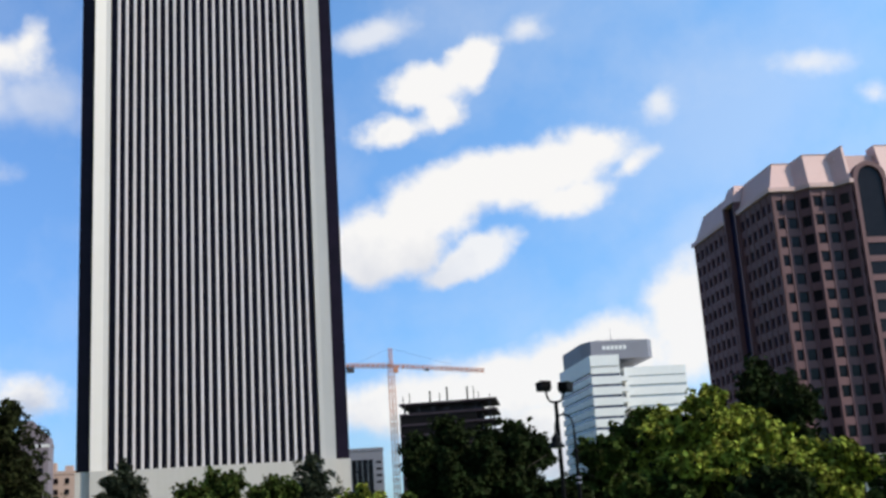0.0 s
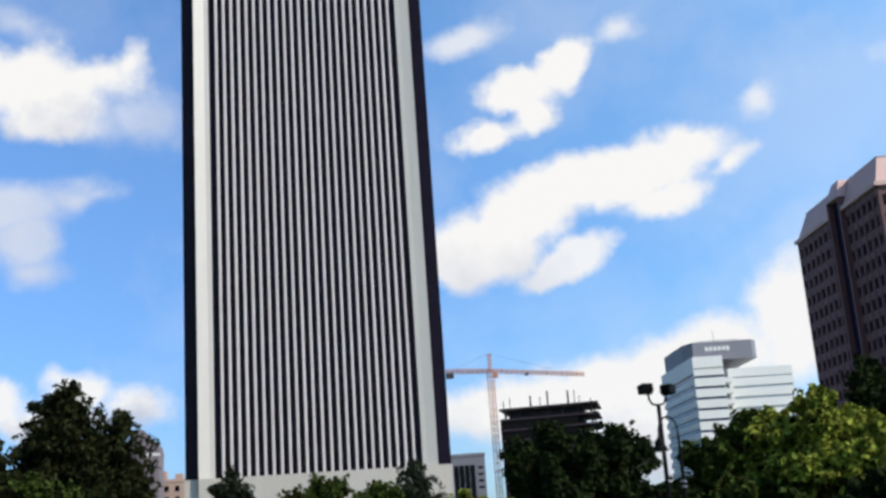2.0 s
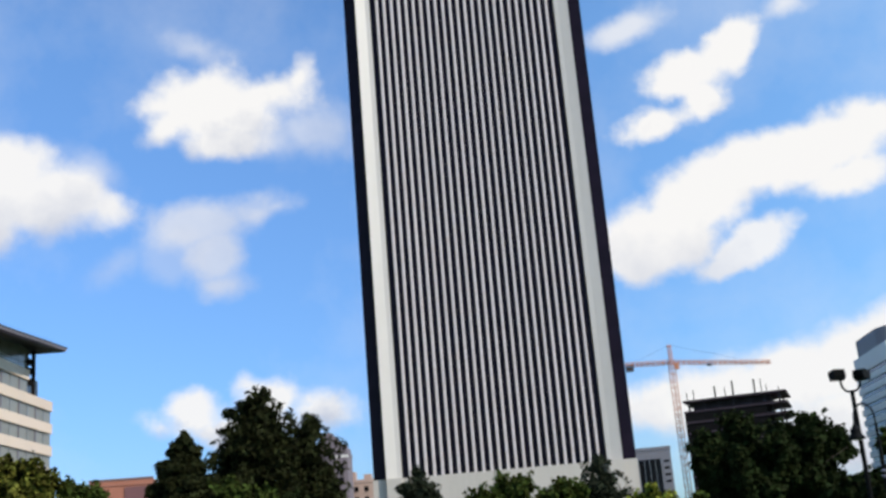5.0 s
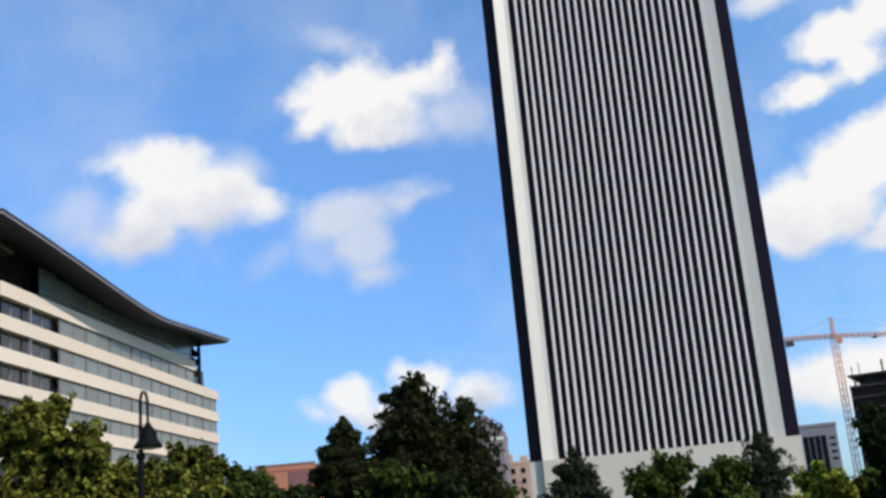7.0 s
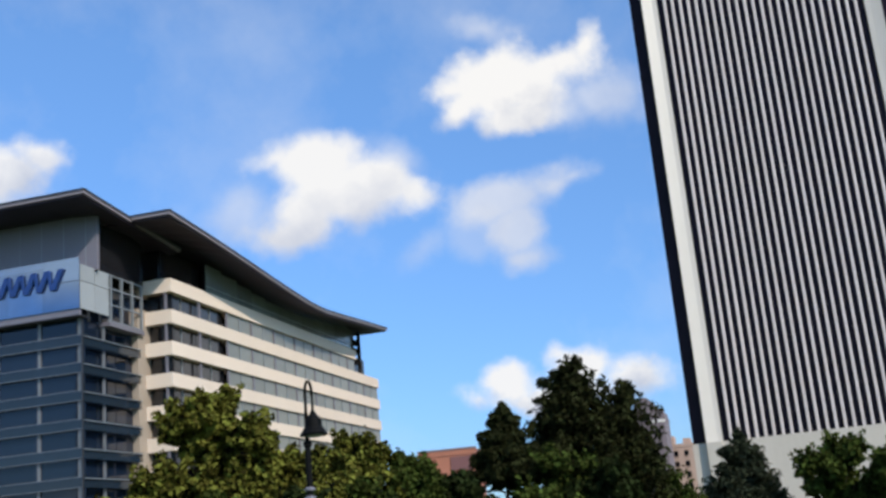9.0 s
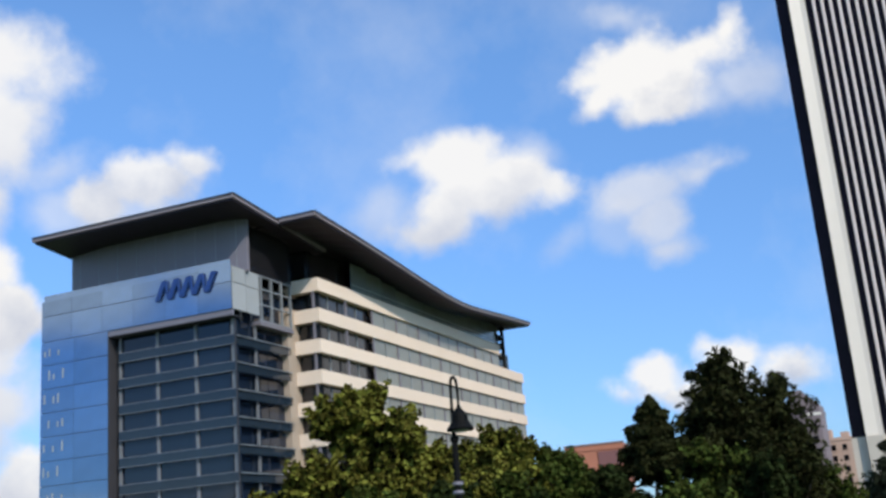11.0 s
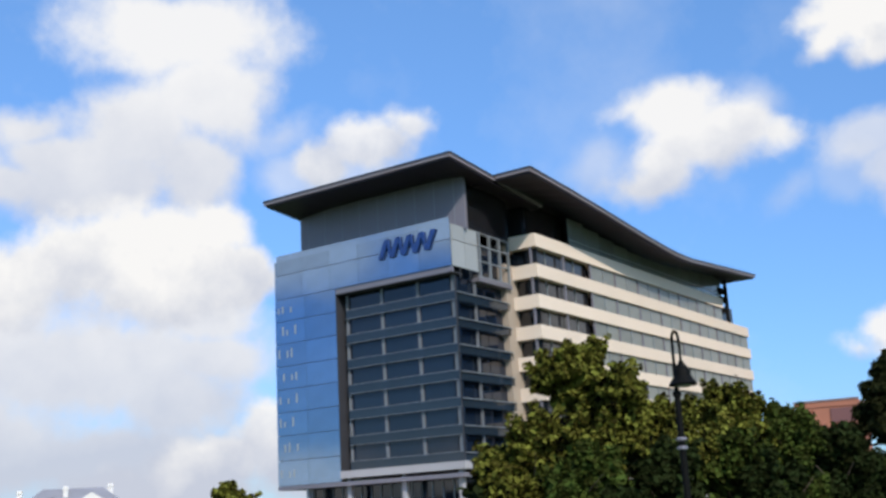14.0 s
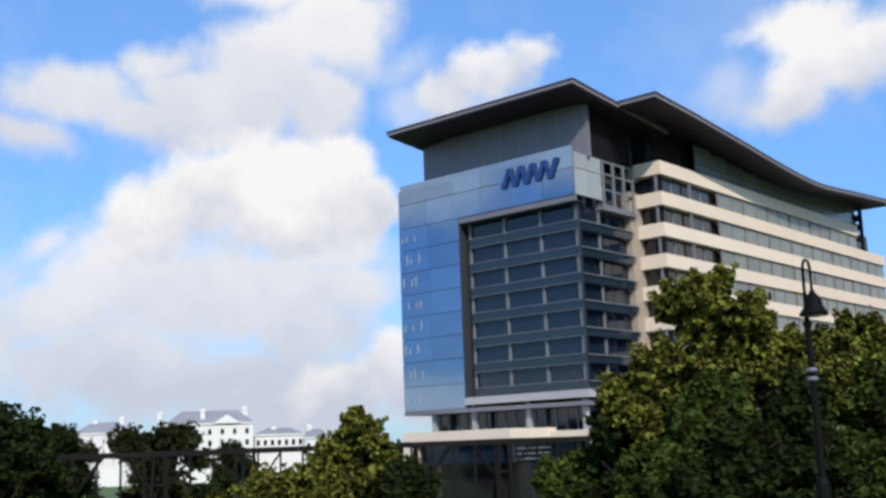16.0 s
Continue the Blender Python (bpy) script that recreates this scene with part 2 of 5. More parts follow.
M = {
    "alu": mat("silver_aluminium", (0.46, 0.42, 0.385), 0.5, 0.0, vary=0.05, grain=0.05, fine=0.6, streak=0.05),
    "fin": mat("fin_aluminium", (0.56, 0.495, 0.485), 0.5, 0.0, vary=0.05, grain=0.05, fine=0.6, by="object"),
    "podium": mat("pale_precast", (0.43, 0.385, 0.34), 0.75, vary=0.06, grain=0.15, fine=2.0, streak=0.06),
    "tglass": mat("bronze_black_glass", (0.009, 0.005, 0.011), 0.3, vary=0.5, grain=0.25, fine=0.6, spec=0.08),
    "granite": mat("rose_granite", (0.120, 0.050, 0.052), 0.7, vary=0.10, grain=0.1, fine=2.5, by="object", streak=0.06),
    "copperroof": mat("pale_pink_metal_roof", (0.52, 0.33, 0.29), 0.6, vary=0.08, grain=0.2, fine=1.5),
    "dglass": mat("dark_window_glass", (0.008, 0.007, 0.009), 0.2, vary=0.4, grain=0.2, fine=0.8, spec=0.12, by="object"),
    "bglass": mat("blue_slit_glass", (0.006, 0.008, 0.030), 0.3, vary=0.3, grain=0.2, fine=0.8, spec=0.1),
    "wpanel": mat("white_precast_band", (0.70, 0.685, 0.65), 0.6, vary=0.05, grain=0.1, fine=1.0, streak=0.05),
    "greyblock": mat("grey_ribbed_metal", (0.18, 0.175, 0.20), 0.6, vary=0.10, grain=0.1, fine=1.2, streak=0.08),
    "band": mat("cream_precast_band", (0.60, 0.495, 0.41), 0.7, vary=0.05, grain=0.15, fine=2.0, by="object"),
    "pier": mat("cream_stone", (0.30, 0.24, 0.19), 0.7, vary=0.07, grain=0.2, fine=2.0),
    "grey": mat("grey_metal_panel", (0.165, 0.155, 0.185), 0.5, 0.2, vary=0.06, grain=0.1, fine=1.5),
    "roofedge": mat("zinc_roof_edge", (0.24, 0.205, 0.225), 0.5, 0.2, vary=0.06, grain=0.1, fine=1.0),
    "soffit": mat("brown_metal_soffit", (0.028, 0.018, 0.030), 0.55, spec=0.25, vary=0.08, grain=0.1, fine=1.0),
    "mullion": mat("grey_mullion", (0.25, 0.27, 0.29), 0.45, 0.5, vary=0.04),
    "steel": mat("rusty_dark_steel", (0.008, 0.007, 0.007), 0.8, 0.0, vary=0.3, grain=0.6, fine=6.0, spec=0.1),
    "blackiron": mat("black_painted_iron", (0.003, 0.003, 0.003), 0.6, 0.0, vary=0.25, grain=2.0, fine=20.0, spec=0.08),
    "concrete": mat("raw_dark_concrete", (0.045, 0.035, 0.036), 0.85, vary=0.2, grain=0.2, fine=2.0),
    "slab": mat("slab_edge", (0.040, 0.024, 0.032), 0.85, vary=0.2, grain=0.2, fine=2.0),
    "orange": mat("faded_orange_paint", (0.50, 0.21, 0.12), 0.6, vary=0.15, grain=0.3, fine=3.0),
    "brick": mat("orange_red_brick", (0.30, 0.115, 0.075), 0.8, vary=0.12, grain=0.3, fine=6.0),
    "tan": mat("pinkish_tan_brick", (0.42, 0.30, 0.25), 0.8, vary=0.1, grain=0.2, fine=3.0),
    "mauve": mat("mauve_concrete", (0.17, 0.14, 0.16), 0.75, vary=0.1, grain=0.2, fine=3.0),
    "whitewall": mat("white_painted_wall", (0.55, 0.53, 0.52), 0.7, vary=0.05, grain=0.2, fine=2.0),
    "slate": mat("grey_slate_roof", (0.20, 0.20, 0.23), 0.7, vary=0.15, grain=0.3, fine=3.0),
    "logo": mat("deep_blue_sign_letters", (0.006, 0.035, 0.16), 0.6, vary=0.1),
    "bark": mat("grey_brown_bark", (0.09, 0.065, 0.045), 0.9, vary=0.3, grain=2.0, fine=14.0, bump=0.6),
    "lampglass": mat("frosted_lamp_glass", (0.22, 0.22, 0.22), 0.3, vary=0.05),
    "redplastic": mat("orange_red_plastic", (0.75, 0.10, 0.04), 0.5, vary=0.1),
    "grass": mat("mown_grass", (0.06, 0.10, 0.025), 0.9, vary=0.3, grain=0.15, fine=4.0, bump=0.5),
}
M["topglass"] = mat("pale_ribbon_glass", (0.40, 0.43, 0.46), 0.3, vary=0.08, grain=0.2, fine=0.8)
M["blueglass"] = mat("blue_ribbon_glass", (0.022, 0.040, 0.10), 0.2, vary=0.15, grain=0.2, fine=0.8, spec=0.3)
LEAF = {
    # dark and pine colours are lowered to hold the shade within the crowns
    "dark": leaf_mat("shade_dark_green_leaves", (0.014, 0.020, 0.006)),
    "pine": leaf_mat("shade_dark_pine_needles", (0.018, 0.020, 0.007), 0.6),
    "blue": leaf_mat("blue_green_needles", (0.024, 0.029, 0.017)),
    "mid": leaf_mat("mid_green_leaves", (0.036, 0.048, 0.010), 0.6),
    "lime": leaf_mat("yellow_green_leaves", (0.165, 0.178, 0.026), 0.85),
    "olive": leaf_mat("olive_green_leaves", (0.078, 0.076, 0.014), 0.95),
}


def clear_glass(name, colour, rough=0.04, tintmix=0.5, metal=0.0):
    """A coated facade pane: dark body colour under a mirror-like coat that strengthens at a slant."""
    m = mat(name, colour, rough, metal, vary=0.12, grain=0.3, fine=1.0, spec=0.5, by="object")
    b = m.node_tree.nodes["Principled BSDF"]
    b.inputs["Coat Weight"].default_value, b.inputs["Coat Roughness"].default_value = tintmix, 0.03
    b.inputs["Coat IOR"].default_value = 2.4
    return m


M["curtain"] = clear_glass("blue_mirror_curtain_glass", (0.20, 0.30, 0.45), 0.04, 0.15, 0.92)
M["mauveglass"] = clear_glass("mauve_sheen_window_glass", (0.030, 0.024, 0.046), 0.1, 0.1)
M["recess"] = clear_glass("dark_teal_recessed_glass", (0.007, 0.013, 0.026), 0.06, 0.06)
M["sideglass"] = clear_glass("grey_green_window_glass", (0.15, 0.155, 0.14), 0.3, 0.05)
M["shadeglass"] = clear_glass("shade_dark_loggia_glass", (0.010, 0.010, 0.012), 0.1, 0.1)

# ---- building helpers ----


def box(bm, x0, x1, y0, y1, z0, z1):
    v = [bm.verts.new(p) for p in ((x0, y0, z0), (x1, y0, z0), (x1, y1, z0), (x0, y1, z0), (x0, y0, z1), (x1, y0, z1), (x1, y1, z1), (x0, y1, z1))]
    for f in ((3, 2, 1, 0), (4, 5, 6, 7), (0, 1, 5, 4), (1, 2, 6, 5), (2, 3, 7, 6), (3, 0, 4, 7)):
        bm.faces.new([v[i] for i in f])
    return v


def prism(bm, outline, z0, z1, inset=None):
    """A closed outline raised from z0 to z1; inset: the outline at the top, where it differs."""
    low = [bm.verts.new((x, y, z0)) for x, y in outline]
    high = [bm.verts.new((x, y, z1)) for x, y in (inset or outline)]
    n = len(low)
    bm.faces.new(low[::-1])
    bm.faces.new(high)
    for i in range(n):
        bm.faces.new((low[i], low[(i + 1) % n], high[(i + 1) % n], high[i]))


def beam(bm, a, b, r, sides=6, r2=None):
    """A round bar from a to b."""
    a, b = Vector(a), Vector(b)
    turn = (b - a).to_track_quat("Z", "Y").to_matrix()
    rings = []
    for p, rad in ((a, r), (b, r if r2 is None else r2)):
        rings.append([bm.verts.new(p + turn @ Vector((rad * math.cos(k * math.tau / sides), rad * math.sin(k * math.tau / sides), 0))) for k in range(sides)])
    for k in range(sides):
        bm.faces.new((rings[0][k], rings[0][(k + 1) % sides], rings[1][(k + 1) % sides], rings[1][k]))
    bm.faces.new(rings[0][::-1])
    bm.faces.new(rings[1])


def lathe(bm, profile, sides=16, centre=(0, 0)):
    """Turns (radius, z) round an upright axis."""
    rings = [[bm.verts.new((centre[0] + r * math.cos(k * math.tau / sides), centre[1] + r * math.sin(k * math.tau / sides), z)) for k in range(sides)] for r, z in profile]
    for lo, hi in zip(rings, rings[1:]):
        for k in range(sides):
            bm.faces.new((lo[k], lo[(k + 1) % sides], hi[(k + 1) % sides], hi[k]))
    bm.faces.new(rings[0][::-1])
    bm.faces.new(rings[-1])


def mesh_of(bm, material, name="mesh"):
    bmesh.ops.recalc_face_normals(bm, faces=bm.faces)
    me = bpy.data.meshes.new(name)
    bm.to_mesh(me)
    bm.free()
    me.materials.append(material)
    return me


def part(name, bm, material, parent, label=""):
    ob = new(name, mesh_of(bm, material, name))
    ob.parent = parent
    return tagged(ob, label) if label else ob


def piece(name, me, parent, m):
    ob = new(name, me)
    ob.parent = parent
    ob.matrix_basis = m
    return ob


def boxes(*rows):
    bm = bmesh.new()
    for r in rows:
        box(bm, *r)
    return bm


def thing(name, m, label, category, group="", kind=""):
    ob = new(name)
    ob.matrix_world = m
    return tagged(ob, label, category, group, kind)


def ground_z(x, y):
    """The lawn falls away towards the old canal."""
    s = min(1.0, max(0.0, (-0.866 * x + 0.5 * y - 22) / 40))
    return -6.0 * s * s * (3 - 2 * s)


def spot(az, dist, sink=0.0):
    p = way(az) * dist
    return Vector((p.x, p.y, ground_z(p.x, p.y) - sink))


def frame_at(az, dist, turn):
    p = way(az) * dist
    return pose(p.x, p.y, ground_z(p.x, p.y), 0, 0, turn)


# ---- ground ----
def build_ground():
    bm = bmesh.new()
    rings = [0, 4, 8, 14, 20, 26, 32, 40, 48, 58, 70, 85, 110, 150, 250, 500, 1200, 4500]
    prev = None
    for r in rings:
        if r == 0:
            prev = [bm.verts.new((0, 0, 0))] * 96
            continue
        cur = []
        for k in range(96):
            x, y = r * math.cos(k * math.tau / 96), r * math.sin(k * math.tau / 96)
            cur.append(bm.verts.new((x, y, ground_z(x, y) - 0.02)))
        for k in range(96):
            j = (k + 1) % 96
            bm.faces.new((prev[k], cur[k], cur[j]) if prev[0] is prev[1] else (prev[k], cur[k], cur[j], prev[j]))
        prev = cur
    ob = new("ground", mesh_of(bm, M["grass"], "ground"))
    for f in ob.data.polygons:
        f.use_smooth = True
    tagged(ob, "green mown lawn falling away to a canal bank", "ground", kind="structure")


build_ground()


# ---- the striped tower ----
def build_striped_tower():
    g = ground_z(*(way(11.24) * 190).xy)
    t = thing("office_tower", frame_at(11.24, 190, 11.24), "tall silver office tower with narrow vertical fins and dark glass strips", "skyscraper")
    z0, z1, deep = 13.5 - g, 118 - g, 44.0
    half, p0, p1 = 22.3, 17.4, 20.0
    n = 25
    pitch = 2 * p0 / n
    # podium: pale walls that carry the shaft, with the piers brought down over them
    part("podium", boxes((-22.42, 22.42, -0.1, deep + 0.1, 0, z0)), M["podium"], t, "pale precast base wall")
    part("podium_pier", boxes((-p1, -p0, -1.1, -0.1, 0, z0)), M["podium"], t)
    part("podium_pier", boxes((p0, p1, -1.1, -0.1, 0, z0)), M["podium"], t)
    part("podium_panel", boxes((-13.5, -7.0, -0.35, -0.1, 0, 6.2)), M["pier"], t, "cream stone panel")
    part("core", boxes((-half + 0.4, half - 0.4, 1.3, deep - 0.5, z0, z1 - 3)), M["tglass"], t)
    strip = mesh_of(boxes((-pitch * 0.36, pitch * 0.36, 0, 0.3, 0, z1 - z0 - 4)), M["tglass"], "window_strip")
    fin_bm = bmesh.new()
    prism(fin_bm, [(-0.245, 0.52), (-0.235, 0.02), (-0.165, -0.12), (0.165, -0.12), (0.235, 0.02), (0.245, 0.52)], 0, z1 - z0 - 4)
    fin = mesh_of(fin_bm, M["fin"], "fin")
    for i in range(n):
        x = -p0 + (i + 0.5) * pitch
        piece("window_strip", strip, t, pose(x, 0.5, z0))
        if i:
            piece("fin", fin, t, pose(x - pitch / 2, 0, z0))
    for s in (-1, 1):
        bm = bmesh.new()
        # the broad pier is splayed: deep at the strips, proud at the corner
        prism(bm, [(s * p0, 0.9), (s * p0, -0.1), (s * (p0 + 0.8), -0.25 if s < 0 else -0.1), (s * p1, -1.1 if s < 0 else -0.3), (s * (p1 + 0.06), 1.2), (s * p0, 1.25)], z0, z1 - 2)
        part("corner_pier", bm, M["alu"], t, "broad splayed metal pier")
        bm = bmesh.new()
        prism(bm, [(s * (p1 + 0.07), 0.25), (s * half, 0.25), (s * half, deep - 0.25), (s * (p1 + 0.07), deep - 0.25)], z0 + 0.02, z1 - 3)
        part("corner_glass", bm, M["tglass"], t)
    part("roof", boxes((-half - 0.2, half + 0.2, -1.2, deep + 0.2, z1 - 2, z1)), M["alu"], t)


build_striped_tower()


# ---- the rose granite tower ----
def build_granite_tower():
    c = way(-18.2) * 230
    g = ground_z(c.x, c.y)
    t = thing("office_tower", pose(c.x, c.y, g, 0, 0, 7.0), "rose granite office tower with stepped bays and a mansard roof", "skyscraper")
    eave = 63.7 - g
    # outline in the tower's own axes: x to the right, y away
    right = [(0, 0), (5.6, 0), (7.4, -2.6), (13.0, -2.6), (14.8, -5.2), (22.5, -5.2), (32, -5.2), (39.5, -5.2), (41.3, -2.6), (47, -2.6), (49, 0), (54.5, 0)]
    outline = right + [(54.5, 46), (0, 46)]
    slit0, slit1 = 17.4, 24.2
    core = [(x + (0.7 if x < 1 else -0.7 if x > 54 else 0), y + (0.7 if y < 30 else -0.7)) for x, y in outline]
    bm = bmesh.new()
    prism(bm, core, 0, eave - 0.4)
    part("core", bm, M["dglass"], t, "dark window glass behind the granite")
    pitch, floors = 3.9, 16
    pane = mesh_of(boxes((-0.95, 0.95, -0.06, 0.1, 0, 2.3)), M["dglass"], "window")

    # same pane for the unlit side, its reflected mauve sheen put into the colour
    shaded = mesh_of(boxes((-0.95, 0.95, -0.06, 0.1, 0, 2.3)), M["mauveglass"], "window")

    def face(a, b, columns, pane=pane):
        """A wall from a to b with its window columns; the granite stands proud of the glass."""
        a, b = Vector(a), Vector(b)
        length = (b - a).length
        turn = math.degrees(math.atan2((b - a).y, (b - a).x))
        m = pose(a.x, a.y, 0, 0, 0, turn)
        bm = bmesh.new()
        wide = length / max(columns, 1)
        edges = [0.0]
        for i in range(columns):
            edges += [(i + 0.5) * wide - min(1.1, wide * 0.37), (i + 0.5) * wide + min(1.1, wide * 0.37)]
        edges.append(length)
        for i in range(0, len(edges), 2):
            box(bm, edges[i], edges[i + 1], 0, 0.9, 0, eave)
        for i in range(1, len(edges) - 1, 2):
            for k in range(floors + 1):
                top = eave - 1.0 - k * pitch
                box(bm, edges[i], edges[i + 1], 0.12, 0.9, max(0, top - 1.6 + 0.9), top + 0.9 if k else eave)
        w = part("wall", bm, M["granite"], t)
        w.matrix_basis = m
        for i in range(1, len(edges) - 1, 2):
            for k in range(floors):
                ob = piece("window", pane, t, m @ pose((edges[i] + edges[i + 1]) / 2, 0.55, eave - 1.75 - k * pitch - 1.55) @ Matrix.Diagonal(((edges[i + 1] - edges[i]) / 1.9, 1, 1, 1)))

    for i in range(len(right) - 1):
        a, b = right[i], right[i + 1]
        long = (Vector(b) - Vector(a)).length
        if i in (4, 5, 6, 7):
            continue
        face(a, b, 2 if long > 5 else 1)
    face(right[4], (16.2, -5.2), 1)
    face((22.2, -5.2), (28.5, -5.2), 2)
    # arched bay of dark glass
    bm = bmesh.new()
    prism(bm, [(16.2, -5.2), (22.2, -5.2), (22.2, -3.5), (16.2, -3.5)], 0, eave + 1)
    part("bay_glass", bm, M["dglass"], t)
    bm = bmesh.new()
    for x0, x1 in ((15.6, 16.4), (22.0, 22.8)):
        box(bm, x0, x1, -5.7, -4.4, 0, eave + 1)
    ring = [(19.2 + r * math.cos(k * math.pi / 10), r * math.sin(k * math.pi / 10)) for r in (3.6, 2.6) for k in range(11)]
    for k in range(10):
        q = [ring[k], ring[k + 1], ring[12 + k], ring[11 + k]]
        lo = [bm.verts.new((x, -5.7, eave + 1 + z)) for x, z in q]
        hi = [bm.verts.new((x, -4.0, eave + 1 + z)) for x, z in q]
        for f in ((0, 1, 2, 3), (7, 6, 5, 4), (0, 4, 5, 1), (2, 6, 7, 3), (1, 5, 6, 2), (3, 7, 4, 0)):
            bm.faces.new([(lo + hi)[j] for j in f])
    part("arch", bm, M["granite"], t, "granite arch round a tall window bay")
    bm = bmesh.new()
    prism(bm, [(19.2 + 2.6 * math.cos(k * math.pi / 12), 2.6 * math.sin(k * math.pi / 12)) for k in range(13)], 0, 1.0)
    bay = part("arch_glass", bm, M["dglass"], t)
    bay.matrix_basis = pose(0, -4.2, eave + 1, 90)
    spandrel = mesh_of(boxes((-2.6, 2.6, -0.25, 0, 0, 1.2)), M["granite"], "spandrel")
    for k in range(3, 16):
        piece("spandrel", spandrel, t, pose(19.2, -5.2, eave - 1 - k * pitch))
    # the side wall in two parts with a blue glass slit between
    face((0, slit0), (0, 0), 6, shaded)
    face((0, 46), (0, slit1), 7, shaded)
    part("slit_glass", boxes((0.6, 1.6, slit0 + 0.6, slit1 - 0.6, 0, eave + 4)), M["bglass"], t, "deep blue glass slit")
    for y0 in (slit0, slit1 - 0.7):
        part("slit_pier", boxes((-0.7, 0.9, y0, y0 + 0.7, 0, eave + 3.2)), M["granite"], t)
    bm = bmesh.new()
    prism(bm, [(-0.9, slit0 - 0.2), (2.6, slit0 - 0.2), (2.6, slit1 + 0.2), (-0.9, slit1 + 0.2)], eave + 3.2, eave + 7.4, [(0.6, slit0 + 1.4), (2.6, slit0 + 1.4), (2.6, slit1 - 1.4), (0.6, slit1 - 1.4)])
    part("slit_cap", bm, M["copperroof"], t)
    # mansard: folded panels that lean in over each face of the wall, on a moulded eave
    def mansard(a, b, lean_a, lean_b, rise_a, rise_b):
        bm = bmesh.new()
        rows = []
        for p, lean, rise in ((a, lean_a, rise_a), (b, lean_b, rise_b)):
            out = [(-0.22, 0.0), (-0.22, 0.9), (0.06, 0.9), (0.94, rise - 0.35), (0.90, rise), (2.2, rise), (2.2, 0.0)]
            rows.append([bm.verts.new((p[0] + lean[0] * k, p[1] + lean[1] * k, eave + z)) for k, z in out])
        for i in range(7):
            j = (i + 1) % 7
            bm.faces.new((rows[0][i], rows[0][j], rows[1][j], rows[1][i]))
        bm.faces.new(rows[0])
        bm.faces.new(rows[1][::-1])
        part("mansard", bm, M["copperroof"], t, "pale pink sloping roof panel")

    crest = [7.0, 7.0, 8.0, 8.0, 8.9]
    lean = [(2.4, 2.6), (0.7, 2.6), (0.7, 2.6), (0.7, 2.6), (0.7, 2.6)]
    for i in range(4):
        mansard(right[i], right[i + 1], lean[i], lean[i + 1], crest[i], crest[i + 1])
    mansard(right[4], (15.6, -5.2), lean[4], (0.3, 2.6), 8.9, 8.9)
    mansard((22.8, -5.2), right[7], (0, 2.6), (-0.7, 2.6), 8.9, 8.9)
    mansard(right[7], right[8], (-0.7, 2.6), (-0.7, 2.6), 8.9, 8.0)
    mansard(right[8], right[9], (-0.7, 2.6), (-0.7, 2.6), 8.0, 8.0)
    mansard(right[9], right[10], (-0.7, 2.6), (-0.7, 2.6), 8.0, 7.0)
    mansard(right[10], right[11], (-0.7, 2.6), (-2.4, 2.6), 7.0, 7.0)
    mansard((0, slit0), (0, 0), (2.4, 0), (2.4, 2.6), 7.0, 7.0)
    mansard((0, 46), (0, slit1), (2.4, -2.4), (2.4, 0), 7.0, 7.0)
    bm = bmesh.new()
    prism(bm, [(2.4, 2.6), (11, 2.6), (14, -1.8), (41, -1.8), (44, 2.6), (52, 2.6), (52, 43), (2.4, 43)], eave, eave + 7.0)
    part("roof", bm, M["copperroof"], t)


build_granite_tower()


# ---- the white banded office block ----
def build_white_block():
    c = way(-8.14) * 380
    g = ground_z(c.x, c.y)
    t = thing("office_building", pose(c.x, c.y, g, 0, 0, 7.4), "white banded office block with a grey rooftop storey", "office building")
    top, pitch = 54.3 - g, 3.62
    part("core", boxes((0.4, 10.2, 0.4, 44, 0, top - 1)), M["blueglass"], t)
    part("core", boxes((10.2, 36, 6.4, 40, 0, top - 6.6)), M["topglass"], t)
    for k in range(13):
        z = top - k * pitch
        lo, hi = z - (4.4 if k == 0 else 2.8), z
        if k == 0:
            part("band", boxes((0, 10.3, 0, 45, lo, hi)), M["wpanel"], t)
        else:
            part("band", boxes((0, 10.3, 0, 0.5, lo, hi)), M["wpanel"], t)
            part("band", boxes((-0.04, 0.5, 0.5, 45, hi - 2.0, hi)), M["wpanel"], t)
            if k > 1:
                part("balcony", boxes((10.3, 13.6, 1.5, 6.4, lo + 1.0, hi - 0.2)), M["wpanel"], t)
        if k >= 1:
            part("band", boxes((13.8, 36, 6, 6.5, lo, hi) if k > 1 else (13.8, 36, 6, 40, lo - 0.4, hi - 0.2)), M["wpanel"], t)
    part("wing_pier", boxes((13.4, 14.6, 5.6, 7, 0, top - pitch - 0.3)), M["wpanel"], t)
    crown = part("crown", bmesh.new(), M["greyblock"], t, "grey windowless rooftop storey")
    bm = bmesh.new()
    prism(bm, [(0.9, 41), (1.0, 15), (3.2, 9), (24, 9), (26, 11), (26, 41)], top, top + 6.3)
    bm.to_mesh(crown.data)
    bm.free()
    bars = boxes(*[(7.5 + i * 1.5, 8.5 + i * 1.5, 8.85, 9.0, top + 3.1, top + 4.5) for i in range(6)])
    part("sign", bars, M["wpanel"], t, "illegible pale sign")
    rail = boxes((6, 20, 12, 12.1, top + 7.0, top + 7.15))
    for i in range(8):
        box(rail, 6 + 2 * i, 6.12 + 2 * i, 12, 12.1, top + 6.3, top + 7.1)
    part("railing", rail, M["grey"], t)
    bm = bmesh.new()
    beam(bm, (13, 16, top + 6.3), (13, 16, top + 11.5), 0.14, r2=0.05)
    part("mast", bm, M["grey"], t)


build_white_block()


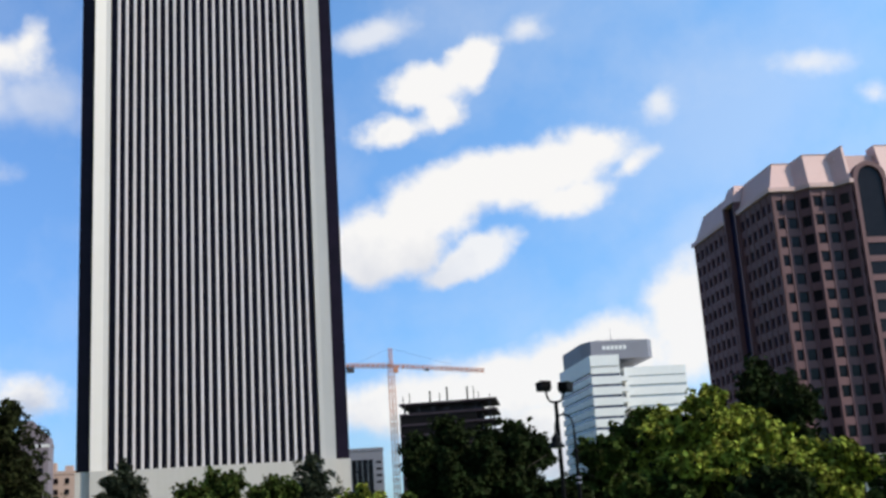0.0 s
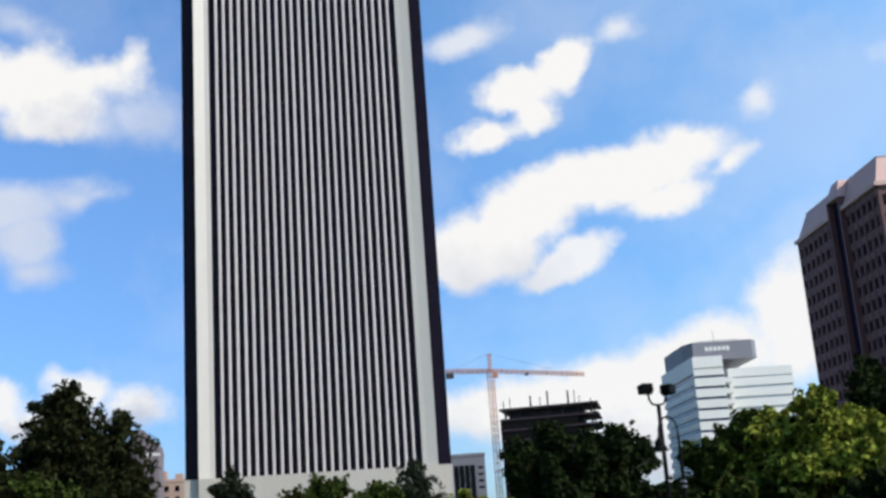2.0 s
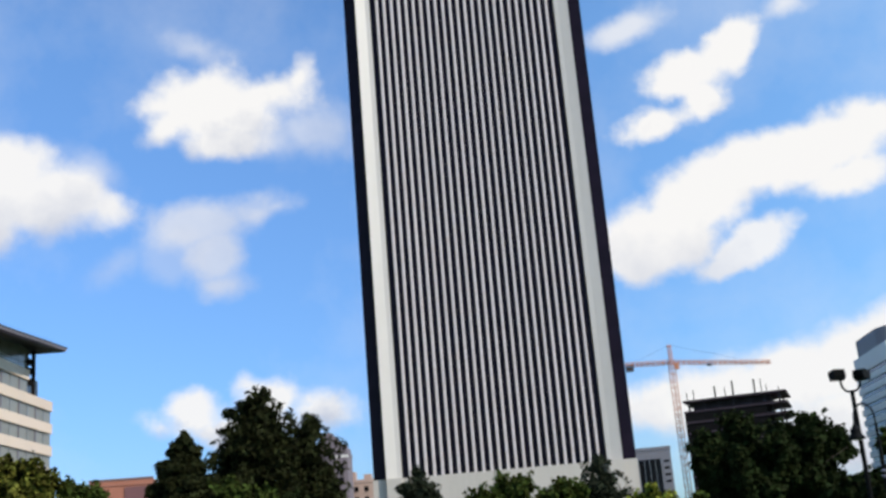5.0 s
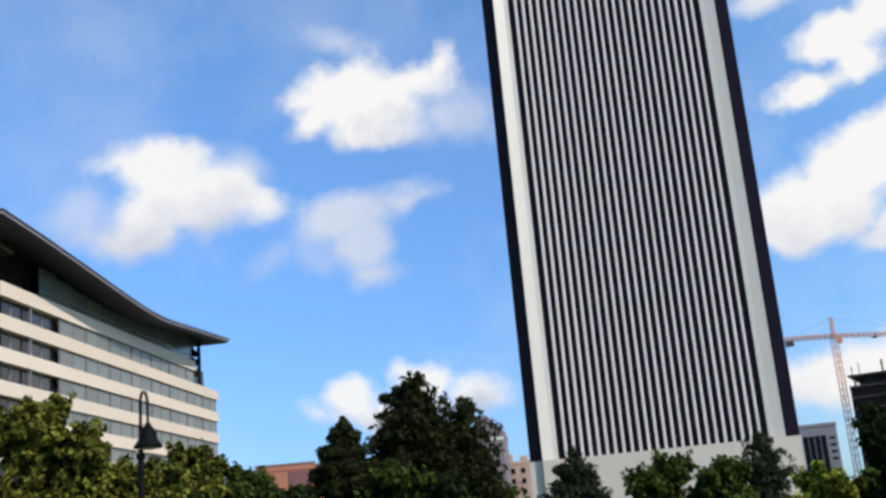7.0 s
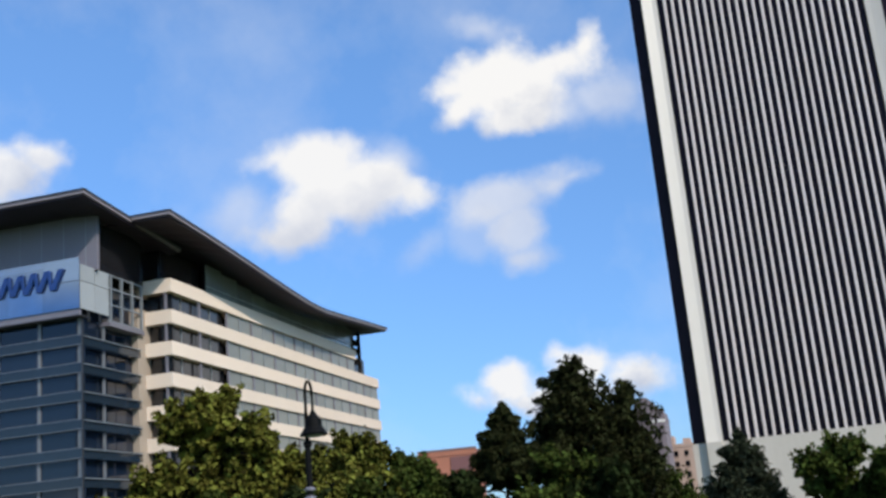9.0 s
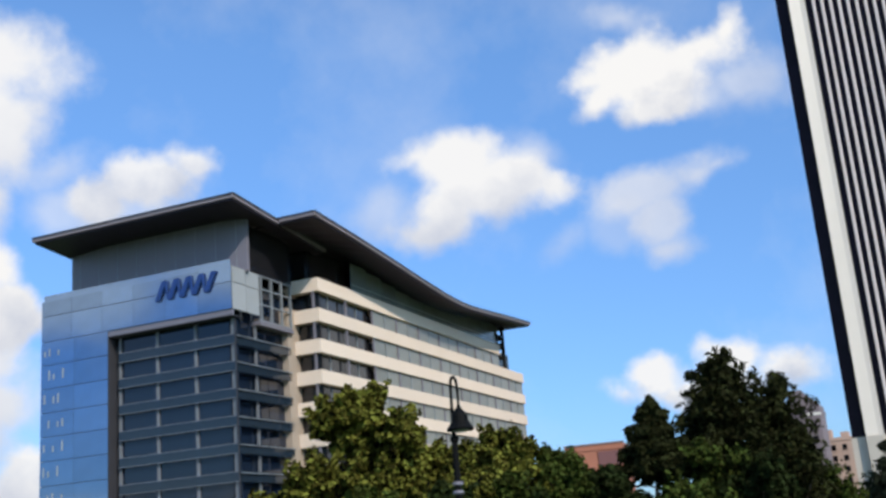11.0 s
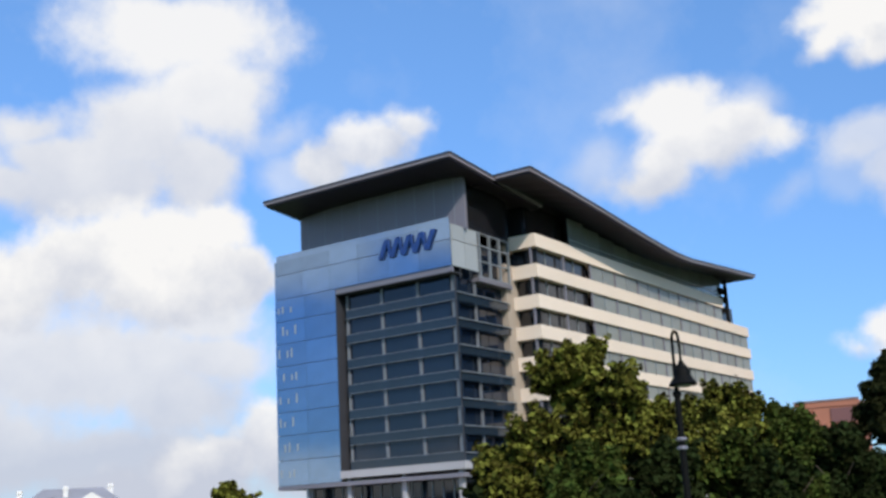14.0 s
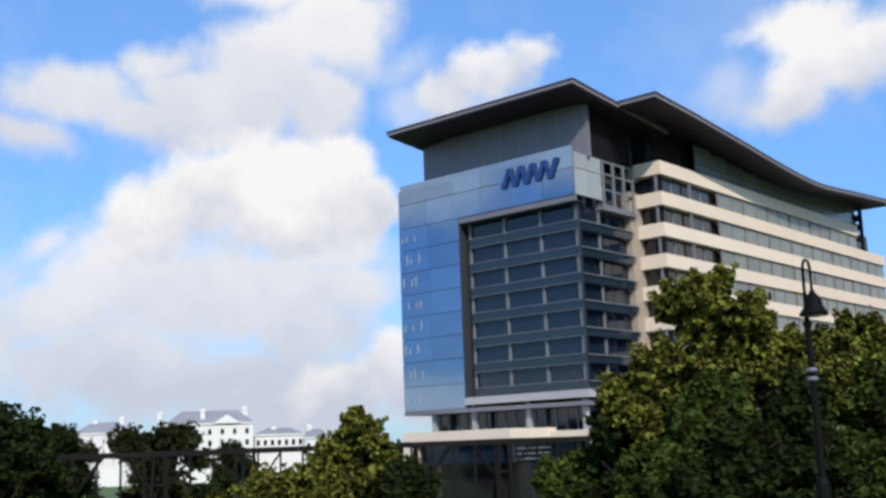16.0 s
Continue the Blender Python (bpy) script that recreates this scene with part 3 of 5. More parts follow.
# ---- unfinished tower block and crane ----
def build_unfinished():
    c = way(1.75) * 420
    g = ground_z(c.x, c.y)
    t = thing("unfinished_building", pose(c.x, c.y, g, 0, 0, -6), "unfinished concrete frame building with bare dark floor slabs", "construction site")
    top, pitch = 46.5 - g, 3.9
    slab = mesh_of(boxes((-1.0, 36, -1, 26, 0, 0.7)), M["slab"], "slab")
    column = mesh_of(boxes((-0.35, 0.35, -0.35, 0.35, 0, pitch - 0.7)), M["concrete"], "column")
    for k in range(13):
        s = piece("slab", slab, t, pose(0, 0, top - 0.7 - k * pitch))
        for i in range(7):
            for j in range(2):
                piece("column", column, t, pose(1.0 + i * 5.4, 0.8 + j * 22, top - (k + 1) * pitch))
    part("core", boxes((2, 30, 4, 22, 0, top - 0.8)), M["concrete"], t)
    # thin dark sheets close the storeys just behind the slab edges
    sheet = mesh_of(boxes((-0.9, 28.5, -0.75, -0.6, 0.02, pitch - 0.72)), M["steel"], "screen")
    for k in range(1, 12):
        tagged(piece("screen", sheet, t, pose(0, 0, top - (k + 1) * pitch)), "dark sheet added across an open storey")
    for i, (x, h) in enumerate(((0.5, 3), (2.5, 4.5), (10, 5.2), (14.5, 3.4), (17, 6), (24.5, 6), (27.5, 5), (29, 3.2), (33, 2.4))):
        bm = bmesh.new()
        beam(bm, (x, 1 + i % 3 * 4, top), (x, 1 + i % 3 * 4, top + h), 0.32 if h > 5 else 0.16)
        part("starter_column", bm, M["steel"], t)


def lattice(bm, a, b, wide, step, r):
    """Four chords with zigzag lacing between a and b."""
    a, b = Vector(a), Vector(b)
    d = (b - a).normalized()
    s = d.orthogonal().normalized() * wide / 2
    u = d.cross(s)
    corners = [s + u, s - u, -s - u, -s + u]
    for c in corners:
        beam(bm, a + c, b + c, r, 4)
    count = max(2, round((b - a).length / step))
    for i in range(count):
        p, q = a.lerp(b, i / count), a.lerp(b, (i + 1) / count)
        for k in range(4):
            beam(bm, p + corners[k], q + corners[(k + 1) % 4], r * 0.6, 4)


def build_crane():
    c = way(2.2) * 430
    g = ground_z(c.x, c.y)
    t = thing("tower_crane", pose(c.x, c.y, g, 0, 0, 2), "faded orange tower crane with a long lattice jib", "crane")
    j = 62.2 - g
    bm = bmesh.new()
    lattice(bm, (0, 0, 0), (0, 0, j), 1.7, 2.6, 0.17)
    part("mast", bm, M["orange"], t)
    bm = bmesh.new()
    lattice(bm, (0, 0, j + 0.6), (36.5, 0, j - 3.4), 1.1, 1.9, 0.12)
    part("jib", bm, M["orange"], t)
    bm = bmesh.new()
    lattice(bm, (0, 0, j + 0.6), (-17.6, 0, j + 1.6), 1.2, 2.0, 0.14)
    part("counter_jib", bm, M["orange"], t)
    bm = bmesh.new()
    lattice(bm, (0, 0, j), (0, 0, j + 7.5), 0.9, 1.6, 0.14)
    part("apex", bm, M["orange"], t)
    part("counterweight", boxes((-17.4, -14.4, -0.8, 0.8, j - 1.2, j + 0.9)), M["concrete"], t)
    bm = bmesh.new()
    prism(bm, [(0.8, -1.0), (2.6, -1.0), (2.8, 1.0), (0.8, 1.0)], j - 2.2, j)
    part("cab", bm, M["orange"], t)
    part("trolley", boxes((13.2, 14.8, -0.6, 0.6, j - 2.2, j - 1.5)), M["steel"], t)
    bm = bmesh.new()
    for a, b in (((0, 0, j + 7.4), (24, 0, j - 0.4)), ((0, 0, j + 7.4), (-15, 0, j + 1.9))):
        beam(bm, a, b, 0.035, 4)
    part("tie_rod", bm, M["steel"], t)


build_unfinished()
build_crane()


# ---- smaller far buildings ----
def block_building(az, dist, turn, wide, deep, top, wall, name, label, cols, rows, pitch, first, win=(1.3, 1.7)):
    """A plain block with parapet and recessed windows on the side that is seen; x runs to the right of az."""
    c = way(az) * dist
    g = ground_z(c.x, c.y)
    t = thing(name, pose(c.x, c.y, g, 0, 0, turn), label, "building")
    h = top - g
    part("wall", boxes((0, wide, 0, deep, 0, h - 0.6)), wall, t)
    rim = boxes((-0.15, wide + 0.15, -0.15, 0.3, h - 0.9, h), (-0.15, wide + 0.15, deep - 0.3, deep + 0.15, h - 0.9, h),
                (-0.15, 0.3, 0.3, deep - 0.3, h - 0.9, h), (wide - 0.3, wide + 0.15, 0.3, deep - 0.3, h - 0.9, h))
    part("parapet", rim, wall, t)
    pane = mesh_of(boxes((-win[0] / 2, win[0] / 2, -0.04, 0.1, 0, win[1])), M["dglass"], "window")
    sill = mesh_of(boxes((-win[0] / 2 - 0.15, win[0] / 2 + 0.15, -0.18, 0.05, -0.18, -0.02)), wall, "sill")
    for i in range(cols):
        for k in range(rows):
            w = piece("window", pane, t, pose((i + 0.5) * wide / cols, 0, h - first - k * pitch))
            piece("sill", sill, w, pose(0, 0, 0))
    return t, h


def build_far_buildings():
    t, h = block_building(4.75, 330, 4, 11.0, 14, 24.7, M["greyblock"], "office_building", "small grey office block with a dark glass front", 1, 1, 4, 30)
    part("glass_front", boxes((1.6, 8.0, -0.2, 0.2, 2, h - 3.4)), M["dglass"], t)
    for i in range(5):
        part("mullion", boxes((1.6 + i * 1.6 - 0.06, 1.6 + i * 1.6 + 0.06, -0.3, -0.2, 2, h - 3.4)), M["mullion"], t)
    slot = mesh_of(boxes((0, 1.6, -0.05, 0.1, 0, 0.7)), M["dglass"], "window")
    for k in range(4):
        piece("window", slot, t, pose(8.8, 0, h - 4.6 - k * 1.9))
    t, h = block_building(31.8, 190, 22, 9.6, 12, 16.4, M["brick"], "brick_building", "orange red brick building with a flat roof", 2, 2, 4, 5.2, (1.3, 1.8))
    part("glass_band", boxes((5.4, 9.5, -0.2, 0.2, h - 3.4, h - 1.2)), M["granite"], t)
    part("coping", boxes((-0.3, 9.9, -0.3, 0.2, h, h + 0.25)), M["mauve"], t)
    t, h = block_building(20.6, 300, 14, 7.4, 14, 28.5, M["mauve"], "apartment_tower", "mauve concrete tower with a sloping crown", 2, 6, 3.3, 5.2)
    bm = bmesh.new()
    v = [(0, h), (7.4, h), (7.4, h + 1.2), (3.4, h + 5.2), (0, h + 5.2)]
    lo = [bm.verts.new((x, 0.2, z)) for x, z in v]
    hi = [bm.verts.new((x, 12, z)) for x, z in v]
    bm.faces.new(lo)
    bm.faces.new(hi[::-1])
    for i in range(5):
        bm.faces.new((lo[i], lo[(i + 1) % 5], hi[(i + 1) % 5], hi[i]))
    part("crown", bm, M["mauve"], t)
    part("crown_slot", boxes((4.2, 7.45, -0.1, 2, h - 1.6, h - 0.2)), M["wpanel"], t)
    t, h = block_building(19.6, 320, 12, 11.5, 14, 22.0, M["tan"], "apartment_building", "pinkish tan brick apartment building", 4, 6, 2.9, 3.4, (1.2, 1.5))
    part("stair_head", boxes((1.0, 4.0, 2, 6, h, h + 2.4)), M["tan"], t)
    part("stair_head", boxes((6.4, 8.4, 2, 6, h, h + 1.5)), M["tan"], t)


build_far_buildings()

# ---- the glass headquarters with the swooping roof ----
GRID = 15.0


def build_headquarters():
    base = -6.0
    # own axes: x = distance to the right of the line through the camera along the grid, y = along it; v in the notes is -x
    t = thing("headquarters_building", pose(0, 0, base, 0, 0, GRID), "glass and cream banded office building under a swooping roof", "office building")
    up = lambda z: z - base
    # -- long wing with cream bands
    x1, x0, y0, y1 = -67.9, -98.0, 122.4, 202.0
    tops = [37.0, 32.95, 28.9, 24.9, 20.95, 17.0, 13.0, 9.0, 5.0, 1.0]
    high = 1.75
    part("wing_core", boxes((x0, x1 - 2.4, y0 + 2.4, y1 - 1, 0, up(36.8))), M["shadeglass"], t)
    bays = 10
    step = (y1 - y0) / bays
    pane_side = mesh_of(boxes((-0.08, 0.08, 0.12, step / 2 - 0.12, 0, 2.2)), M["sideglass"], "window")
    # pane for the deep corner bays, their shade put into the glass colour
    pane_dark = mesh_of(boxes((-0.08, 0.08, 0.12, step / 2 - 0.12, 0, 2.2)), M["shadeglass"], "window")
    post = mesh_of(boxes((-0.12, 0.12, -0.16, 0.16, 0, 2.2)), M["grey"], "mullion")
    thin = mesh_of(boxes((-0.1, 0.1, -0.08, 0.08, 0, 2.2)), M["mullion"], "mullion")
    front_pane = mesh_of(boxes((0.1, 3.6, -0.08, 0.08, 0, 2.2)), M["shadeglass"], "window")
    for k, z in enumerate(tops):
        end = y1 - (11.9 if k == 0 else 0)
        bm = boxes((x1 - 0.35, x1, y0, end, up(z - high), up(z)), (x0, x1 - 0.35, y0, y0 + 0.35, up(z - high), up(z)))
        box(bm, x0, x1 - 0.35, y0 + 0.35, end, up(z - high), up(z - high) + 0.3)
        part("band", bm, M["band"], t)
        zw = up(z - high - 2.2)
        for i in range(bays * 2):
            y = y0 + i * step / 2
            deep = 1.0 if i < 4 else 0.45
            if y + step / 2 > end + 0.1:
                continue
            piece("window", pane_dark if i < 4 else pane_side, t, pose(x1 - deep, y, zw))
            piece("mullion", post if i % 2 == 0 else thin, t, pose(x1 - (0.3 if i % 2 == 0 and i else deep - 0.1), y + (0.25 if i == 0 else 0), zw))
        piece("window", front_pane, t, pose(x1 - 4.1, y0 + 1.2, zw))
    part("corner_pier", boxes((-73.2, -71.6, 120.6, 124.4, 0, up(33.2))), M["pier"], t, "cream stone pier")
    part("end_wall", boxes((x0, x1 - 0.4, y1 - 0.9, y1 - 0.3, 0, up(32.8))), M["sideglass"], t)
    # top storey: set back under the roof
    tx, te = x1 - 0.9, y1 - 10
    for i in range(14):
        a, b = y0 + 1.6 + i * (te - y0 - 1.6) / 14, y0 + 1.6 + (i + 1) * (te - y0 - 1.6) / 14
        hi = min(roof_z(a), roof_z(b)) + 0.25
        # the two panes by the corner take the shade-dark glass as well
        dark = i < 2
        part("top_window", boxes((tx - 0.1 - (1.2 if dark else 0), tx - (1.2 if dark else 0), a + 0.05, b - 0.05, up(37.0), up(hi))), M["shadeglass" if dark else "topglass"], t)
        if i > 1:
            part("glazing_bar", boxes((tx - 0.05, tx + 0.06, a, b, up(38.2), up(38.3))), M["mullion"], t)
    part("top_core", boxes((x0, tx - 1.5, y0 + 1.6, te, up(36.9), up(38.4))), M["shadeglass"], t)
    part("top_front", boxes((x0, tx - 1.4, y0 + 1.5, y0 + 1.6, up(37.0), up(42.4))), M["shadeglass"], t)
    bm = bmesh.new()
    beam(bm, (x1 - 0.3, y1 - 9.2, up(32.9)), (x1 - 0.3, y1 - 9.2, up(40.9)), 0.36, 10)
    part("roof_post", bm, M["steel"], t, "dark steel roof post")
    for z in (34.6, 36.6, 38.2):
        part("post_bracket", boxes((x1 - 0.9, x1 - 0.5, y1 - 11.0, y1 - 9.5, up(z), up(z + 1.1))), M["steel"], t)
    # -- glass block in front
    gx0, gx1, gy0, gy1 = -99.9, -71.2, 107.5, 121.4
    top, low, rec_top, ledge = 36.2, 6.5, 30.2, 7.8
    rx = -89.4
    floors = [36.2, 34.2, 30.9, 27.9, 24.9, 21.9, 18.9, 15.9, 12.9, 9.7, 6.5]
    part("block_core", boxes((gx0 + 0.6, gx1 - 1.6, gy0 + 2.2, gy1 + 4, up(low) + 0.3, up(35.6))), M["recess"], t)
    for a, b in zip(floors, floors[1:]):
        lit = M["curtain"]
        # leg and head of the frame
        full = b >= rec_top
        right = gx1 if full else rx
        n = 6 if full else 2
        w = (right - gx0) / n
        me = mesh_of(boxes((0.02, w - 0.02, 0, 0.12, 0.04, a - b - 0.04)), lit, "curtain_pane")
        for i in range(n):
            piece("curtain_pane", me, t, pose(gx0 + i * w, gy0, up(b)))
        me = mesh_of(boxes((0, 0.12, 0.02, 3.43, 0.04, a - b - 0.04)), lit, "curtain_pane")
        for i in range(4):
            piece("curtain_pane", me, t, pose(gx0, gy0 + 0.14 + i * 3.45, up(b)))
        if full:
            # right-hand panes are coloured pale to stand for sunlight on the glass
            me = mesh_of(boxes((-0.12, 0, 0.02, 2.9, 0.04, a - b - 0.04)), M["sidepane"], "curtain_pane")
            for i in range(2):
                piece("curtain_pane", me, t, pose(gx1, gy0 + 0.14 + i * 2.95, up(b)))
    blind = mesh_of(boxes((0, 0.24, -0.012, 0, 0, 1.0)), M["sidepane"], "blind")
    for j, b in enumerate(floors[3:]):
        for i in range(5):
            if (i * 7 + j * 3) % 5 < 3:
                piece("blind", blind, t, pose(gx0 + 0.5 + i * 0.72, gy0 - 0.004, up(b) + 1.1) @ Matrix.Diagonal((1, 1, 0.7 + 0.25 * ((i + j) % 3), 1)))
    part("frame_backing", boxes((gx0 + 0.15, rx, gy0 + 0.14, gy0 + 0.6, up(low), up(rec_top)), (gx0 + 0.15, gx1 - 0.15, gy0 + 0.14, gy0 + 0.6, up(rec_top), up(top - 0.3))), M["grey"], t)
    part("frame_reveal", boxes((rx, rx + 0.12, gy0, gy0 + 2.2, up(ledge), up(rec_top)), (rx, gx1, gy0, gy0 + 2.2, up(rec_top - 0.14), up(rec_top))), M["reveal"], t, "dark metal edge of the recess")
    part("underside", boxes((gx0, gx1, gy0, gy1, up(low) - 0.5, up(low) - 0.02)), M["grey"], t)
    part("ledge", boxes((rx, gx1 + 0.3, gy0 - 0.1, gy1, up(ledge) - 0.9, up(ledge))), M["ledge"], t, "grey slab edge")
    # open terrace screen beside the glass corner
    for y in (114.0, 116.4, 118.8, 121.0):
        part("screen_post", boxes((gx1 - 0.3, gx1, y, y + 0.25, up(30.4), up(36.2))), M["mullion"], t)
    for z in (30.4, 32.4, 34.4, 36.0):
        part("screen_rail", boxes((gx1 - 0.25, gx1 - 0.05, 113.6, 121.2, up(z), up(z) + 0.16)), M["mullion"], t)
    part("terrace_slab", boxes((gx1 - 6, gx1 + 0.1, 113.4, 121.4, up(29.8), up(30.3))), M["grey"], t)
    # recessed floors, seen at the front and the corner
    storeys = [30.1, 26.9, 23.7, 20.5, 17.3, 14.1, 10.9, 7.8]
    front = mesh_of(boxes((0.06, 5.72, 0, 0.1, 0, 2.0)), M["recess"], "window")
    sp_f = mesh_of(boxes((0, 17.0, 0, 0.14, 0, 1.15)), M["spandrel"], "spandrel")
    sp_s = mesh_of(boxes((-0.14, 0, 0, 12.5, 0, 1.15)), M["spandrel"], "spandrel")
    side = mesh_of(boxes((-0.1, 0, 0.06, 4.0, 0, 2.0)), M["recess"], "window")
    col = mesh_of(boxes((-0.25, 0.25, -0.2, 0.2, 0, 2.0)), M["colgrey"], "column")
    rail = mesh_of(boxes((-0.05, 0.05, 0, 12.4, 0.95, 1.05)), M["mullion"], "rail")
    lip = mesh_of(boxes((0, 17.0, 0, 0.06, 0, 0.07)), M["colgrey"], "glazing_rail")
    for a, b in zip(storeys, storeys[1:]):
        z = up(b)
        piece("spandrel", sp_f, t, pose(-88.6, gy0 + 1.0, z))
        piece("spandrel", sp_s, t, pose(gx1 - 0.4, gy0 + 1.2, z))
        piece("rail", rail, t, pose(gx1 - 0.2, gy0 + 1.2, z))
        piece("glazing_rail", lip, t, pose(-88.6, gy0 + 0.94, z + 1.1))
        piece("glazing_rail", lip, t, pose(-88.6, gy0 + 0.94, z - 0.02))
        for i in range(3):
            piece("window", front, t, pose(-88.8 + i * 5.78, gy0 + 1.5, z + 1.15))
            piece("window", side, t, pose(gx1 - 1.3, gy0 + 1.2 + i * 4.1, z + 1.15))
        for x in (-88.6, -83.0, -77.4):
            piece("column", col, t, pose(x, gy0 + 1.5, z + 1.15) @ Matrix.Diagonal((0.7, 1, 1, 1)))
        piece("column", col, t, pose(gx1 - 0.8, gy0 + 1.4, z + 1.15))
        piece("column", col, t, pose(gx1 - 0.9, gy0 + 6.2, z + 1.15) @ Matrix.Diagonal((0.6, 0.6, 1, 1)))
    part("corner_mullion", boxes((gx1 - 0.42, gx1 - 0.28, gy0 + 0.95, gy0 + 1.09, up(ledge), up(rec_top - 0.15))), M["reveal"], t, "slim dark corner bar of the recess")
    # parapet rail of glass
    part("glass_parapet", boxes((gx0 + 0.2, gx1 - 0.2, gy0 + 0.2, gy0 + 0.26, up(36.2), up(37.0))), M["curtain"], t)
    # sign: bare slanted strokes in the sign's colour
    for i in range(5):
        strokes = [[(0, 0), (0.62, 0), (1.72, 2.4), (1.05, 2.4)]]
        if i < 4:
            strokes.append([(1.38, 2.4), (1.70, 2.4), (2.02, 0), (1.78, 0)])
        for v in strokes:
            bm = bmesh.new()
            lo = [bm.verts.new((-82.0 + i * 1.78 + p, gy0 - 0.35, up(33.35) + q)) for p, q in v]
            hi = [bm.verts.new((-82.0 + i * 1.78 + p, gy0 - 0.1, up(33.35) + q)) for p, q in v]
            bm.faces.new(lo)
            bm.faces.new(hi[::-1])
            for k in range(4):
                bm.faces.new((lo[k], lo[(k + 1) % 4], hi[(k + 1) % 4], hi[k]))
            part("sign_stroke", bm, M["logo"], t, "deep blue slanted sign stroke")
    # plant storey behind, grey metal
    part("plant_wall", boxes((-97.7, -70.8, 110.5, 111.0, up(36.0), up(43.2))), M["grey"], t, "grey metal plant room wall")
    # near-black glass, with the roof's shade on this side put into its colour
    part("plant_core", boxes((-97.6, -71.6, 111.1, 122, up(36.0), up(42.2))), M["shadeglass"], t)
    seam = mesh_of(boxes((-0.03, 0.03, -0.04, 0, 0, 7.0)), M["mullion"], "seam")
    for i in range(9):
        piece("seam", seam, t, pose(-97.7 + 3.0 * i + 1.4, 110.5, up(36.05)))
    # -- roofs
    roof_over(t, up, -98.4, -68.3, 104.0, 126.0, lambda y: 43.75 - 0.09 * (y - 104), M)
    roof_over(t, up, -100.0, -63.1, 113.9, 195.0, roof_z, M)
    # -- podium below
    part("podium_canopy", boxes((-91.6, -75.4, 98.2, 107.0, up(2.5), up(3.6))), M["band"], t, "cream canopy slab")
    part("podium_return", boxes((-75.4, -67.0, 105.6, 107.4, up(1.9), up(3.2))), M["band"], t)
    part("podium_leg", boxes((-91.6, -89.9, 98.2, 99.4, 0, up(2.5))), M["band"], t)
    part("podium_leg", boxes((-68.4, -67.0, 105.6, 107.0, 0, up(1.9))), M["band"], t)
    part("podium_glass", boxes((-89.8, -76.0, 99.2, 99.4, up(-0.2), up(2.5)), (-76.2, -76.0, 99.5, 106, up(-0.2), up(2.5))), M["recess"], t)
    part("podium_wall", boxes((-89.8, -76.2, 100.6, 106.5, 0, up(2.4))), M["shadeglass"], t)
    for i in range(4):
        part("podium_fin", boxes((-76.0, -75.7, 99.6, 106, up(0.1 + i * 0.6), up(0.2 + i * 0.6))), M["mullion"], t)
    # ground floor under the glass block
    part("lobby_glass", boxes((-97.0, gx1 - 1.6, 110.6, 110.8, 0, up(6.0))), M["recess"], t)
    part("lobby_core", boxes((-96.5, gx1 - 2, 111.2, 122, 0, up(6.0))), M["shadeglass"], t)
    for x in (-95.6, -88.9, -80.4, gx1 - 1.0):
        part("lobby_column", boxes((x - 0.3, x + 0.3, 108.4, 109.0, 0, up(6.9 if x > -89 else 6.0))), M["ledge"], t)
    bars = bmesh.new()
    for i in range(16):
        box(bars, -96.4 + i * 1.55, -96.3 + i * 1.55, 110.45, 110.6, up(2.5), up(6.0))
    part("lobby_mullion", bars, M["mullion"], t)


def roof_z(y):
    """Height of the wing's roof edge along the wing: it sinks past the middle and rises again."""
    ys = (113.9, 124, 135.8, 147, 155.4, 160, 164.7, 172, 180.8, 195, 203)
    zs = (43.05, 42.35, 41.35, 40.3, 39.65, 39.45, 39.5, 39.95, 40.55, 41.4, 41.9)
    return float(np.interp(y, ys, zs))


